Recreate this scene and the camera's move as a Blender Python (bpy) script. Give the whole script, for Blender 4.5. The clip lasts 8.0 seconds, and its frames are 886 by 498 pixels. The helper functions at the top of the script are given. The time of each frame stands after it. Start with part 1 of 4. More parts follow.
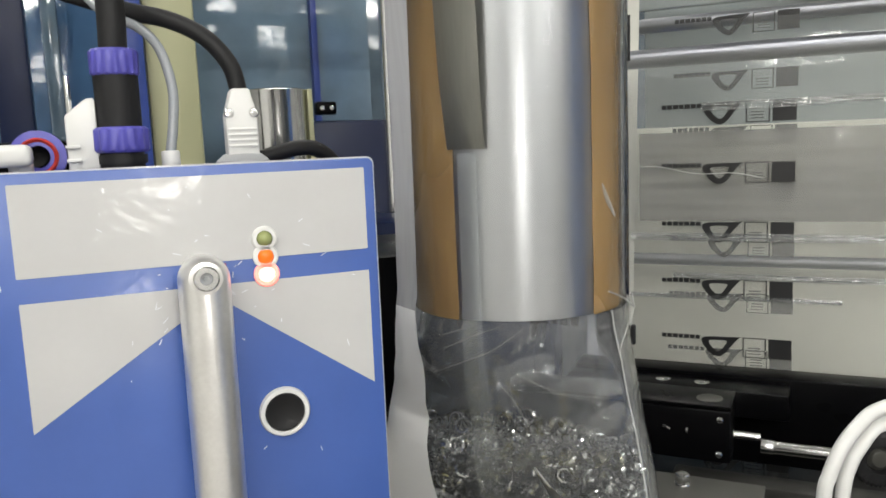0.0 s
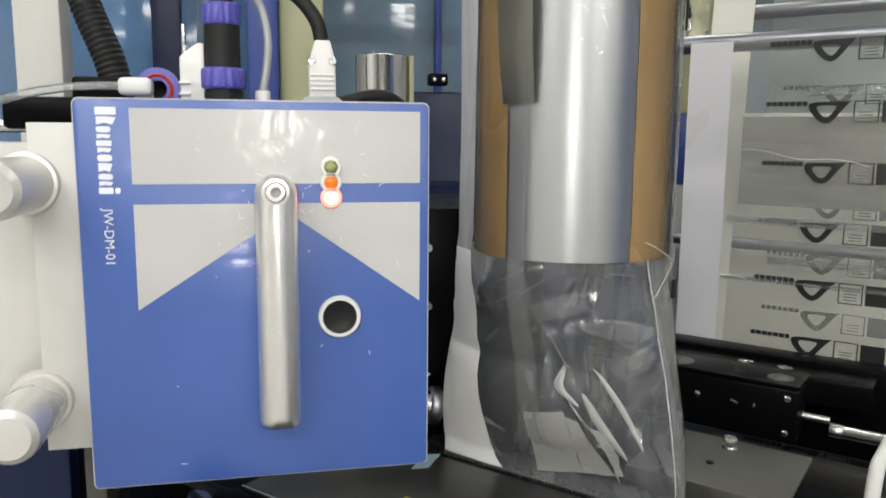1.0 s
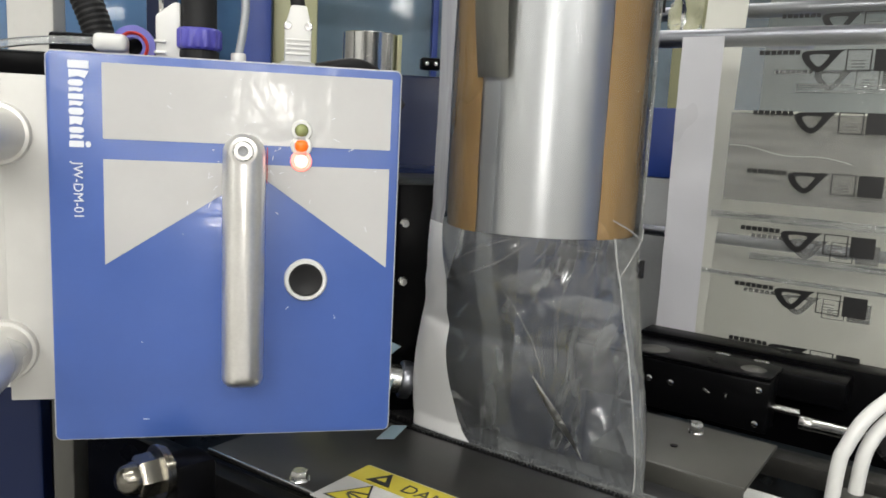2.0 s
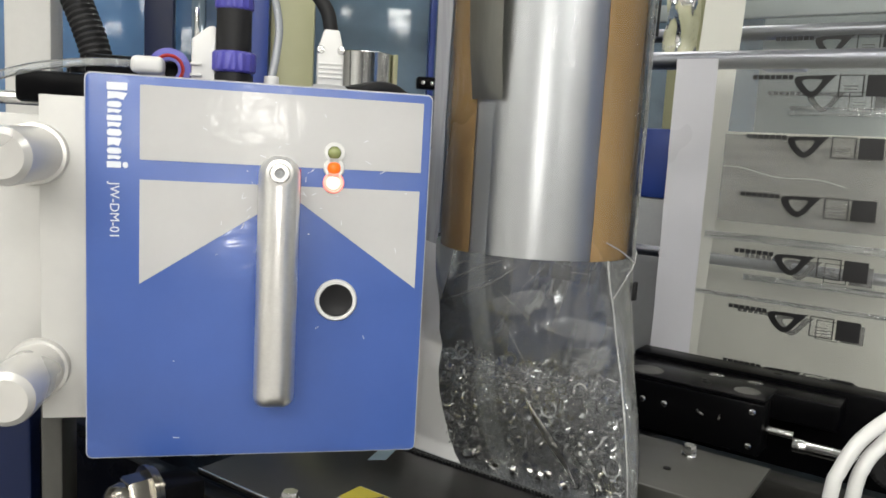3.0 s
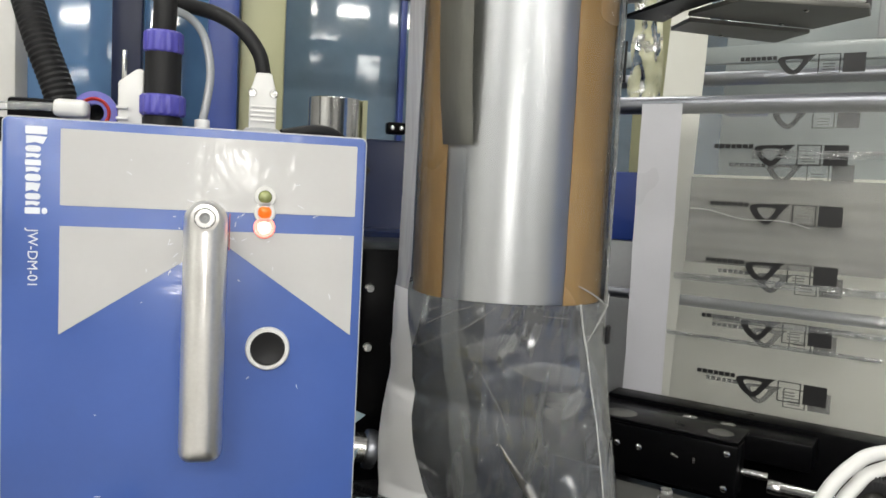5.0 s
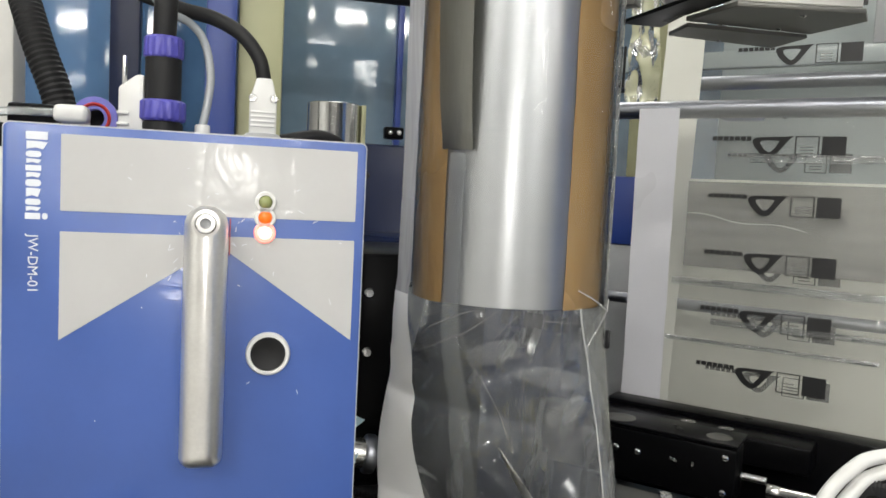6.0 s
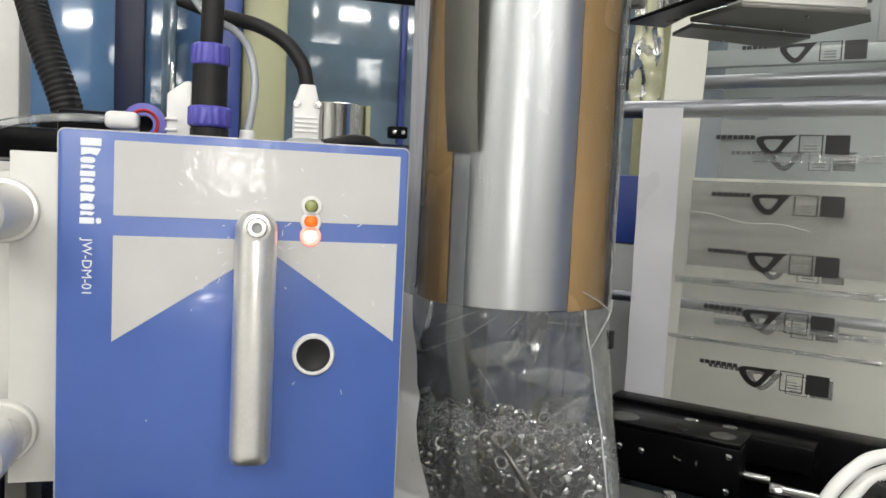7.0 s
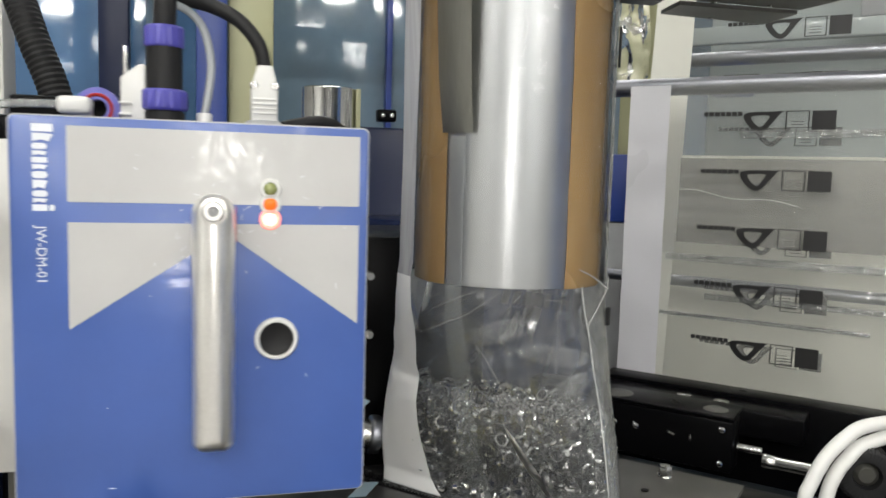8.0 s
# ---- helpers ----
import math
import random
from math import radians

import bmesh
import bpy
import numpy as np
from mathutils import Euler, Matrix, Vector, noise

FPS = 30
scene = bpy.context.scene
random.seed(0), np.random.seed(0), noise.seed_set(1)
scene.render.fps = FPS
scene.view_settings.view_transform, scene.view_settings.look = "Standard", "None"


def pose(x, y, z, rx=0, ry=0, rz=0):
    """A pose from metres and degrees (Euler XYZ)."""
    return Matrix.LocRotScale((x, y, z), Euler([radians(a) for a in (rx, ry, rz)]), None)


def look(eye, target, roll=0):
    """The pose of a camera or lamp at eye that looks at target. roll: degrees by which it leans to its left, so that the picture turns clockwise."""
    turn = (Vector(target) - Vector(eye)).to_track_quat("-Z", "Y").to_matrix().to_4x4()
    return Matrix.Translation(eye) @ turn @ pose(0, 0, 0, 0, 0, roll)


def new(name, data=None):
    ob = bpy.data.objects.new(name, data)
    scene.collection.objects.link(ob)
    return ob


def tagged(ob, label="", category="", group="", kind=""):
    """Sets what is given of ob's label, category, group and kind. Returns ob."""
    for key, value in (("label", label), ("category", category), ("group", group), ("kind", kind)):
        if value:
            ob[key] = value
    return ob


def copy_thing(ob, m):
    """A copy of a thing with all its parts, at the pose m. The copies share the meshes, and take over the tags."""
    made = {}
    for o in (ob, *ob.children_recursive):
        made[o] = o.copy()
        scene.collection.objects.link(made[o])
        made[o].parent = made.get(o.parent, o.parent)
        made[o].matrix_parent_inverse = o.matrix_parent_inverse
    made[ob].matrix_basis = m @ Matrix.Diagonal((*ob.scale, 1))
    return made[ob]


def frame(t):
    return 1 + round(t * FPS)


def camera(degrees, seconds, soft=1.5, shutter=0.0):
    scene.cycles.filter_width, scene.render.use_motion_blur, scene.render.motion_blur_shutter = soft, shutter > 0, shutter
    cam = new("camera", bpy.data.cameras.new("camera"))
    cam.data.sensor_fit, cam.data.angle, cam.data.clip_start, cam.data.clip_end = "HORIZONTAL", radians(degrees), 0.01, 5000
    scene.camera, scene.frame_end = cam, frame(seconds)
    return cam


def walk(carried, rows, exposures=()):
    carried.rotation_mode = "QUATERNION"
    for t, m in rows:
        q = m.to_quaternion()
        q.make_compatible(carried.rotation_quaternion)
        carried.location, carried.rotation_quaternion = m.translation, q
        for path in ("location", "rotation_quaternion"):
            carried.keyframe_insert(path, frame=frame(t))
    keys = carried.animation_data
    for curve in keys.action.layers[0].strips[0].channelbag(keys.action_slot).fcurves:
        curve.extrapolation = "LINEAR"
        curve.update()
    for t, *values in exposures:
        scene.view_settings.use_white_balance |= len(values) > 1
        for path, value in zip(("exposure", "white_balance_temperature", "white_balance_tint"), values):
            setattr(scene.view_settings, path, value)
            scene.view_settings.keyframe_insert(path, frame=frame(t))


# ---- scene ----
import collections

cam = camera(59.2, 8.0, soft=1.6, shutter=0.4)
ROWS = [
    (0.0, pose(-0.0305, -0.3584, 0.0439, 82.12, 2.26, -22.28)),
    (0.5, pose(-0.0097, -0.3985, 0.0439, 82.73, 3.41, -17.54)),
    (1.0, pose(-0.0023, -0.4254, 0.0228, 81.41, -0.50, -11.97)),
    (2.5, pose(0.0186, -0.4359, 0.0086, 81.11, -3.27, -11.96)),
    (3.0, pose(0.0161, -0.4355, 0.0116, 82.31, -3.24, -11.92)),
    (3.5, pose(0.0148, -0.4344, 0.0123, 82.94, -3.24, -12.30)),
    (4.0, pose(0.0137, -0.4359, 0.0116, 83.99, -3.10, -13.06)),
    (4.5, pose(0.0160, -0.4317, 0.0121, 85.00, -2.96, -13.76)),
    (6.0, pose(0.0133, -0.4312, 0.0125, 85.94, -2.82, -14.47)),
    (6.5, pose(0.0123, -0.4323, 0.0152, 85.71, -2.93, -14.38)),
    (7.0, pose(0.0113, -0.4333, 0.0154, 85.71, -2.76, -14.26)),
    (7.5, pose(0.0106, -0.4332, 0.0148, 85.24, -2.24, -14.54)),
    (8.0, pose(0.0039, -0.4350, 0.0138, 84.54, -1.65, -15.36)),
]
walk(cam, ROWS)

# ---- light ----
world = bpy.data.worlds.new("hall_air")
scene.world = world
world.use_nodes = True
world.node_tree.nodes["Background"].inputs[0].default_value = (0.80, 0.80, 0.78, 1)
world.node_tree.nodes["Background"].inputs[1].default_value = 0.13
scene.view_settings.exposure = -0.99


def area_lamp(name, m, sx, sy, watts, colour=(1, 1, 1)):
    data = bpy.data.lights.new(name, "AREA")
    data.shape, data.size, data.size_y, data.energy, data.color = "RECTANGLE", sx, sy, watts, colour
    ob = new(name, data)
    ob.matrix_world = m
    return ob


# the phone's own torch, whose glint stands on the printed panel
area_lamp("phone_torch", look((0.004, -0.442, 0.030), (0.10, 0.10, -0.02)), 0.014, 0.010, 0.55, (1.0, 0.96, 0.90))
CEIL = 2.25
FAR_LAMPS = [(1.38, -12.7), (1.81, -15.4), (2.06, -11.4), (2.9, -14.0), (3.58, -17.2), (-1.0, -9.0), (-2.5, -12.5), (4.6, -9.5)]
LAMPS = [(-2.1, -1.2), (-0.65, -1.0), (2.6, -1.2), (-1.6, -3.6), (0.5, -3.6), (-3.6, -3.6), (-1.6, -6.0), (0.5, -6.0), (2.6, -6.0), (0.5, 1.6), (2.8, 1.6), (-1.6, 1.6)]
for lx, ly in LAMPS:
    area_lamp("tube_light", pose(lx, ly, CEIL - 0.12), 1.2, 0.16, 120 if ly < -3 else 27, (1.0, 0.98, 0.92))


# ---- materials ----
def material(name, colour, rough=0.5, metal=0.0, grain=0.0, scale=60.0, stain=0.0, bump=0.0, stretch=(1, 1, 1), coat=0.0, emit=None, spec=0.5, spread=0.10, ior=1.5, skin=0.0):
    mat = bpy.data.materials.new(name)
    mat.use_nodes = True
    nt = mat.node_tree
    b = nt.nodes["Principled BSDF"]
    b.inputs["Base Color"].default_value = (*colour, 1)
    b.inputs["Roughness"].default_value = rough
    b.inputs["Metallic"].default_value = metal
    b.inputs["Coat Weight"].default_value = coat
    b.inputs["Coat Roughness"].default_value = 0.16
    b.inputs["Specular IOR Level"].default_value = spec
    b.inputs["IOR"].default_value = ior
    if emit:
        b.inputs["Emission Color"].default_value = (*emit[:3], 1)
        b.inputs["Emission Strength"].default_value = emit[3]
    co = nt.nodes.new("ShaderNodeTexCoord")
    mp = nt.nodes.new("ShaderNodeMapping")
    mp.inputs["Scale"].default_value = stretch
    nt.links.new(co.outputs["Object"], mp.inputs[0])
    n1 = nt.nodes.new("ShaderNodeTexNoise")
    n1.inputs["Scale"].default_value, n1.inputs["Detail"].default_value = scale, 5
    n2 = nt.nodes.new("ShaderNodeTexNoise")
    n2.inputs["Scale"].default_value, n2.inputs["Detail"].default_value = scale / 9, 3
    nt.links.new(mp.outputs[0], n1.inputs["Vector"])
    nt.links.new(co.outputs["Object"], n2.inputs["Vector"])
    if grain or stain:
        add = nt.nodes.new("ShaderNodeMath")
        add.operation = "MULTIPLY_ADD"
        add.inputs[1].default_value = 2 * grain
        nt.links.new(n1.outputs["Fac"], add.inputs[0])
        add2 = nt.nodes.new("ShaderNodeMath")
        add2.operation = "MULTIPLY_ADD"
        add2.inputs[1].default_value = 2 * stain
        add2.inputs[2].default_value = 1 - grain - stain
        nt.links.new(n2.outputs["Fac"], add2.inputs[0])
        nt.links.new(add2.outputs[0], add.inputs[2])
        mul = nt.nodes.new("ShaderNodeVectorMath")
        mul.operation = "SCALE"
        mul.inputs[0].default_value = colour
        nt.links.new(add.outputs[0], mul.inputs["Scale"])
        nt.links.new(mul.outputs[0], b.inputs["Base Color"])
        rr = nt.nodes.new("ShaderNodeMapRange")
        rr.inputs["To Min"].default_value, rr.inputs["To Max"].default_value = max(0.02, rough - spread), min(1, rough + spread)
        nt.links.new(n2.outputs["Fac"], rr.inputs["Value"])
        nt.links.new(rr.outputs[0], b.inputs["Roughness"])
    if skin:  # a clear protective skin, lightly crumpled
        n3 = nt.nodes.new("ShaderNodeTexNoise")
        n3.inputs["Scale"].default_value, n3.inputs["Detail"].default_value, n3.inputs["Distortion"].default_value = 36, 4, 1.4
        nt.links.new(co.outputs["Object"], n3.inputs["Vector"])
        sk = nt.nodes.new("ShaderNodeBump")
        sk.inputs["Strength"].default_value, sk.inputs["Distance"].default_value = 1.0, skin
        nt.links.new(n3.outputs["Fac"], sk.inputs["Height"])
        nt.links.new(sk.outputs[0], b.inputs["Coat Normal"])
        b.inputs["Coat Roughness"].default_value = 0.14
    if bump:
        bp = nt.nodes.new("ShaderNodeBump")
        bp.inputs["Strength"].default_value, bp.inputs["Distance"].default_value = 1.0, bump
        nt.links.new(n1.outputs["Fac"], bp.inputs["Height"])
        nt.links.new(bp.outputs[0], b.inputs["Normal"])
    return mat


def film_material(name, haze=0.06, tint=(0.93, 0.95, 0.96), gloss=0.55, rough=0.06, wrinkle=0.0006, scale=22.0, haze_colour=(0.75, 0.77, 0.76), stretch=(1, 1, 1)):
    """A thin clear plastic sheet: see-through, a little milky, glossy at its creases."""
    mat = bpy.data.materials.new(name)
    mat.use_nodes = True
    nt = mat.node_tree
    nt.nodes.clear()
    out = nt.nodes.new("ShaderNodeOutputMaterial")
    tr = nt.nodes.new("ShaderNodeBsdfTransparent")
    tr.inputs[0].default_value = (*tint, 1)
    df = nt.nodes.new("ShaderNodeBsdfDiffuse")
    df.inputs[0].default_value = (*haze_colour, 1)
    gl = nt.nodes.new("ShaderNodeBsdfGlossy")
    gl.inputs["Roughness"].default_value = rough
    fr = nt.nodes.new("ShaderNodeFresnel")
    fr.inputs[0].default_value = 1.5
    co = nt.nodes.new("ShaderNodeTexCoord")
    mp = nt.nodes.new("ShaderNodeMapping")
    mp.inputs["Scale"].default_value = stretch
    no = nt.nodes.new("ShaderNodeTexNoise")
    no.inputs["Scale"].default_value, no.inputs["Detail"].default_value, no.inputs["Distortion"].default_value = scale, 3, 0.6
    bp = nt.nodes.new("ShaderNodeBump")
    bp.inputs["Distance"].default_value = wrinkle * 10
    nt.links.new(co.outputs["Object"], mp.inputs[0])
    nt.links.new(mp.outputs[0], no.inputs["Vector"])
    nt.links.new(no.outputs["Fac"], bp.inputs["Height"])
    nt.links.new(bp.outputs[0], gl.inputs["Normal"])
    nt.links.new(bp.outputs[0], fr.inputs["Normal"])
    k = nt.nodes.new("ShaderNodeMath")
    k.operation, k.use_clamp = "MULTIPLY", True
    k.inputs[1].default_value = gloss * 2
    nt.links.new(fr.outputs[0], k.inputs[0])
    m1, m2 = nt.nodes.new("ShaderNodeMixShader"), nt.nodes.new("ShaderNodeMixShader")
    m1.inputs[0].default_value = haze
    nt.links.new(tr.outputs[0], m1.inputs[1])
    nt.links.new(df.outputs[0], m1.inputs[2])
    nt.links.new(k.outputs[0], m2.inputs[0])
    nt.links.new(m1.outputs[0], m2.inputs[1])
    nt.links.new(gl.outputs[0], m2.inputs[2])
    nt.links.new(m2.outputs[0], out.inputs[0])
    return mat


M = {
    "blue": material("blue_print", (0.048, 0.102, 0.340), 0.38, grain=0.03, scale=300, stain=0.10, coat=0.32, skin=0.0009),
    "grey_print": material("light_grey_print", (0.47, 0.47, 0.465), 0.40, grain=0.02, scale=300, stain=0.06, coat=0.32, skin=0.0009),
    "white_ink": material("white_ink", (0.72, 0.75, 0.80), 0.4),
    "dark_blue": material("dark_blue_casing", (0.012, 0.03, 0.13), 0.4, grain=0.1, stain=0.1),
    "alu": material("cast_aluminium", (0.82, 0.81, 0.79), 0.33, 0.90, grain=0.08, scale=500, stain=0.08, bump=0.00004),
    "plate": material("milled_plate", (0.56, 0.555, 0.53), 0.5, 0.15, grain=0.04, scale=120, stain=0.05),
    "post": material("satin_post", (0.66, 0.65, 0.62), 0.30, 0.45, grain=0.05, scale=90, stain=0.12),
    "steel": material("brushed_steel", (0.50, 0.495, 0.50), 0.32, 1.0, grain=0.04, scale=30, stain=0.03, bump=0.00004, stretch=(0.3, 0.3, 22)),
    "strap": material("spring_steel", (0.42, 0.42, 0.38), 0.38, 1.0, grain=0.1, scale=60, stain=0.1, bump=0.00004, stretch=(12, 12, 0.5)),
    "tape": material("brown_tape", (0.48, 0.285, 0.095), 0.26, grain=0.16, scale=45, stain=0.3, bump=0.0030, stretch=(1, 1, 0.4), metal=0.25, coat=0.7),
    "chrome": material("bright_steel", (0.66, 0.66, 0.65), 0.20, 1.0, grain=0.05, scale=80, stain=0.05),
    "can": material("turned_steel", (0.50, 0.50, 0.49), 0.16, 1.0, grain=0.05, scale=80, stain=0.05),
    "roller": material("roller_steel", (0.27, 0.28, 0.31), 0.34, 1.0, grain=0.05, scale=80, stain=0.1),
    "nut": material("dull_nickel", (0.20, 0.19, 0.165), 0.24, 1.0, grain=0.08, scale=120, stain=0.2),
    "ring": material("zinc_ring", (0.86, 0.85, 0.83), 0.12, 1.0, grain=0.06, scale=200, stain=0.06),
    "ring_brass": material("yellowish_ring", (0.46, 0.44, 0.34), 0.18, 1.0, grain=0.06, scale=200, stain=0.06),
    "black": material("black_anodised", (0.0025, 0.0025, 0.003), 0.30, spec=0.06, grain=0.15, scale=150, stain=0.25),
    "rubber": material("black_rubber", (0.010, 0.010, 0.011), 0.55, spec=0.3, grain=0.15, scale=90, stain=0.1),
    "dark_plate": material("oiled_dark_plate", (0.045, 0.044, 0.041), 0.34, 0.4, spec=0.3, grain=0.1, scale=160, stain=0.3),
    "grey_plate": material("grey_steel_plate", (0.062, 0.061, 0.054), 0.42, 0.25, grain=0.06, scale=180, stain=0.18),
    "bracket": material("satin_bracket_steel", (0.15, 0.148, 0.135), 0.40, 0.3, grain=0.06, scale=160, stain=0.12),
    "purple": material("blue_violet_plastic", (0.075, 0.07, 0.36), 0.36, grain=0.06, scale=120, stain=0.06),
    "white_plastic": material("white_plastic", (0.66, 0.66, 0.64), 0.42, grain=0.04, scale=140, stain=0.06),
    "grey_plastic": material("grey_plastic", (0.33, 0.34, 0.35), 0.45, grain=0.05, scale=140, stain=0.08),
    "clear_hose": material("milky_hose", (0.27, 0.29, 0.31), 0.15, grain=0.06, scale=90, stain=0.05),
    "hose_film": film_material("clear_hose_wall", haze=0.20, gloss=0.9, rough=0.1, wrinkle=0.0001),
    "white_cable": material("white_cable", (0.72, 0.72, 0.70), 0.38, grain=0.03, scale=120, stain=0.06),
    "band": material("white_film", (0.84, 0.84, 0.84), 0.4, grain=0.02, scale=40, stain=0.05, bump=0.0004),
    "band_loose": film_material("hazy_band", haze=0.55, gloss=0.5, rough=0.18, wrinkle=0.0008, scale=24, stretch=(1, 1, 0.3), haze_colour=(0.78, 0.78, 0.80)),
    # the same white film as band, its dimmer light put into the colour
    "web_band": material("white_film_dimmed", (0.60, 0.60, 0.635), 0.3, grain=0.02, scale=40, stain=0.06, bump=0.0004),
    "ink": material("black_ink", (0.018, 0.018, 0.019), 0.35),
    "lens_green": material("unlit_green_lens", (0.27, 0.30, 0.12), 0.25),
    "lens_orange": material("orange_lens", (0.60, 0.12, 0.01), 0.3, emit=(1.0, 0.18, 0.01, 1.0)),
    "lens_red": material("lit_red_lens", (0.4, 0.05, 0.03), 0.3, emit=(1.0, 0.50, 0.34, 7.0)),
    # the red lamp's spill on its ring, put in as emission
    "lit_bezel": material("red_lit_bezel", (0.7, 0.5, 0.45), 0.4, emit=(1.0, 0.13, 0.06, 1.9)),
    "red_edge": material("red_plastic_and_glint", (0.40, 0.03, 0.02), 0.4),
    "yellow": material("yellow_label", (0.46, 0.39, 0.03), 0.45, grain=0.05, scale=90, stain=0.08),
    "beige": material("beige_enamel", (0.40, 0.40, 0.24), 0.42, grain=0.03, scale=60, stain=0.08),
    "blue_enamel": material("blue_enamel", (0.022, 0.05, 0.24), 0.35, grain=0.05, scale=40, stain=0.15),
    "light_blue": material("light_blue_enamel", (0.13, 0.24, 0.55), 0.35, grain=0.05, scale=40, stain=0.15),
    # the strong cloudy tone of both panels stands in for smeared reflections
    "blue_panel": material("tinted_blue_panel", (0.075, 0.155, 0.29), 0.06, grain=0.3, scale=14, stain=0.9, spread=0.02, ior=1.8, bump=0.0003),
    "pale_panel": material("pale_blue_panel", (0.13, 0.19, 0.25), 0.06, grain=0.4, scale=14, stain=0.9, spread=0.02, ior=1.9, bump=0.0003),
    "grey_sheet": material("grey_green_sheet", (0.34, 0.38, 0.38), 0.12, grain=0.1, scale=12, stain=0.35),
    "navy": material("navy_panel", (0.006, 0.012, 0.045), 0.3, spec=0.3, grain=0.1, scale=20, stain=0.2),
    "floor": material("hall_floor", (0.30, 0.29, 0.275), 0.4, grain=0.08, scale=12, stain=0.15),
    "wall": material("hall_wall", (0.72, 0.72, 0.70), 0.7, grain=0.04, scale=10, stain=0.1),
    "milk": material("milky_backing", (0.80, 0.80, 0.71), 0.35, grain=0.04, scale=16, stain=0.12),
    "cream": material("cream_film_edge", (0.62, 0.62, 0.56), 0.35, grain=0.03, scale=30, stain=0.08),
    "glow": material("lamp_glow", (0.9, 0.9, 0.9), 0.4, emit=(1.0, 0.99, 0.95, 30.0)),
    "far_glow": material("far_lamp_glow", (0.9, 0.9, 0.9), 0.4, emit=(1.0, 0.99, 0.95, 26.0)),
    "scrap": material("light_blue_scrap", (0.55, 0.70, 0.78), 0.35, grain=0.05, stain=0.05),
    "film": film_material("clear_film", haze=0.03, gloss=0.34, rough=0.05, wrinkle=0.00012, scale=20),
    "bag_film": film_material("creased_clear_film", haze=0.095, gloss=1.0, rough=0.16, wrinkle=0.0046, scale=8, stretch=(1.3, 1.3, 0.7), haze_colour=(0.70, 0.73, 0.78)),
    "seam": film_material("film_seam", haze=0.11, gloss=0.16, rough=0.25, wrinkle=0.00004, scale=120, stretch=(1, 1, 0.05)),
    # milky white standing in for the glare on the bag's folds
    "painted_glare": film_material("painted_glare", haze=0.36, gloss=0.7, rough=0.30, wrinkle=0.0010, scale=26, haze_colour=(0.95, 0.95, 0.92)),
    "bundle": film_material("crumpled_bundle", haze=0.6, gloss=1.2, rough=0.14, wrinkle=0.0006, scale=40, haze_colour=(0.62, 0.62, 0.42)),
    "crumple": film_material("crumpled_edge", haze=0.16, gloss=2.0, rough=0.10, wrinkle=0.0016, scale=60, stretch=(1, 1, 0.4)),
    # pale haze that paints highlights onto the bag
    "pane": film_material("film_glint", haze=0.12, gloss=0.6, rough=0.25, wrinkle=0.0006, scale=30, haze_colour=(0.85, 0.86, 0.86)),
    "gusset": film_material("doubled_film_and_streak", haze=0.14, gloss=0.8, rough=0.12, wrinkle=0.0005, scale=30),
    # whitish haze for the light caught along folds and creases
    "crease": film_material("crease_glint", haze=0.42, gloss=0.8, rough=0.15, haze_colour=(0.9, 0.9, 0.88)),
    "web": film_material("printed_web", haze=0.15, tint=(0.985, 0.985, 0.98), gloss=0.30, rough=0.05, wrinkle=0.0003, scale=7),
    "web_clear": film_material("clear_web", haze=0.06, tint=(0.985, 0.985, 0.98), gloss=0.35, rough=0.05, wrinkle=0.0005, scale=7),
    "web_dark": film_material("grey_translucent_patch", haze=0.55, tint=(0.6, 0.6, 0.6), gloss=0.25, rough=0.1, wrinkle=0.0002, scale=6, haze_colour=(0.24, 0.235, 0.22)),
    "ghost_ink": film_material("faint_ink", haze=0.62, tint=(0.5, 0.5, 0.5), gloss=0.1, haze_colour=(0.10, 0.10, 0.10)),
    "grey_ink": film_material("grey_ink", haze=0.45, tint=(0.7, 0.7, 0.7), gloss=0.1, haze_colour=(0.28, 0.28, 0.27)),
}


def brushed(mat, amount, turn):
    nt = mat.node_tree
    tg = nt.nodes.new("ShaderNodeTangent")
    tg.direction_type, tg.axis = "RADIAL", "Z"
    b = nt.nodes["Principled BSDF"]
    nt.links.new(tg.outputs[0], b.inputs["Tangent"])
    b.inputs["Anisotropic"].default_value, b.inputs["Anisotropic Rotation"].default_value = amount, turn


brushed(M["steel"], 0.55, 0.25)


# ---- mesh tools ----
def part(name, bm, mat, parent=None, label="", m=None, smooth=True):
    """Links a bmesh as one mesh object, under a thing or at top level."""
    bmesh.ops.recalc_face_normals(bm, faces=bm.faces[:])
    me = bpy.data.meshes.new(name)
    bm.to_mesh(me)
    bm.free()
    me.materials.append(M[mat] if isinstance(mat, str) else mat)
    if smooth:
        me.shade_smooth()
        me.set_sharp_from_angle(angle=radians(38))
    ob = new(name, me)
    if parent:
        ob.parent = parent
    if m is not None:
        ob.matrix_basis = m
    if label:
        ob["label"] = label
    return ob


def box(x0, x1, y0, y1, z0, z1, bevel=0.0, seg=2, into=None):
    bm = bmesh.new()
    v = [bm.verts.new((x, y, z)) for x in (x0, x1) for y in (y0, y1) for z in (z0, z1)]
    for f in ((0, 1, 3, 2), (4, 6, 7, 5), (0, 4, 5, 1), (2, 3, 7, 6), (0, 2, 6, 4), (1, 5, 7, 3)):
        bm.faces.new([v[i] for i in f])
    if bevel:
        bmesh.ops.bevel(bm, geom=bm.edges[:], offset=bevel, segments=seg, profile=0.5, affect="EDGES")
    return merge(into, bm)


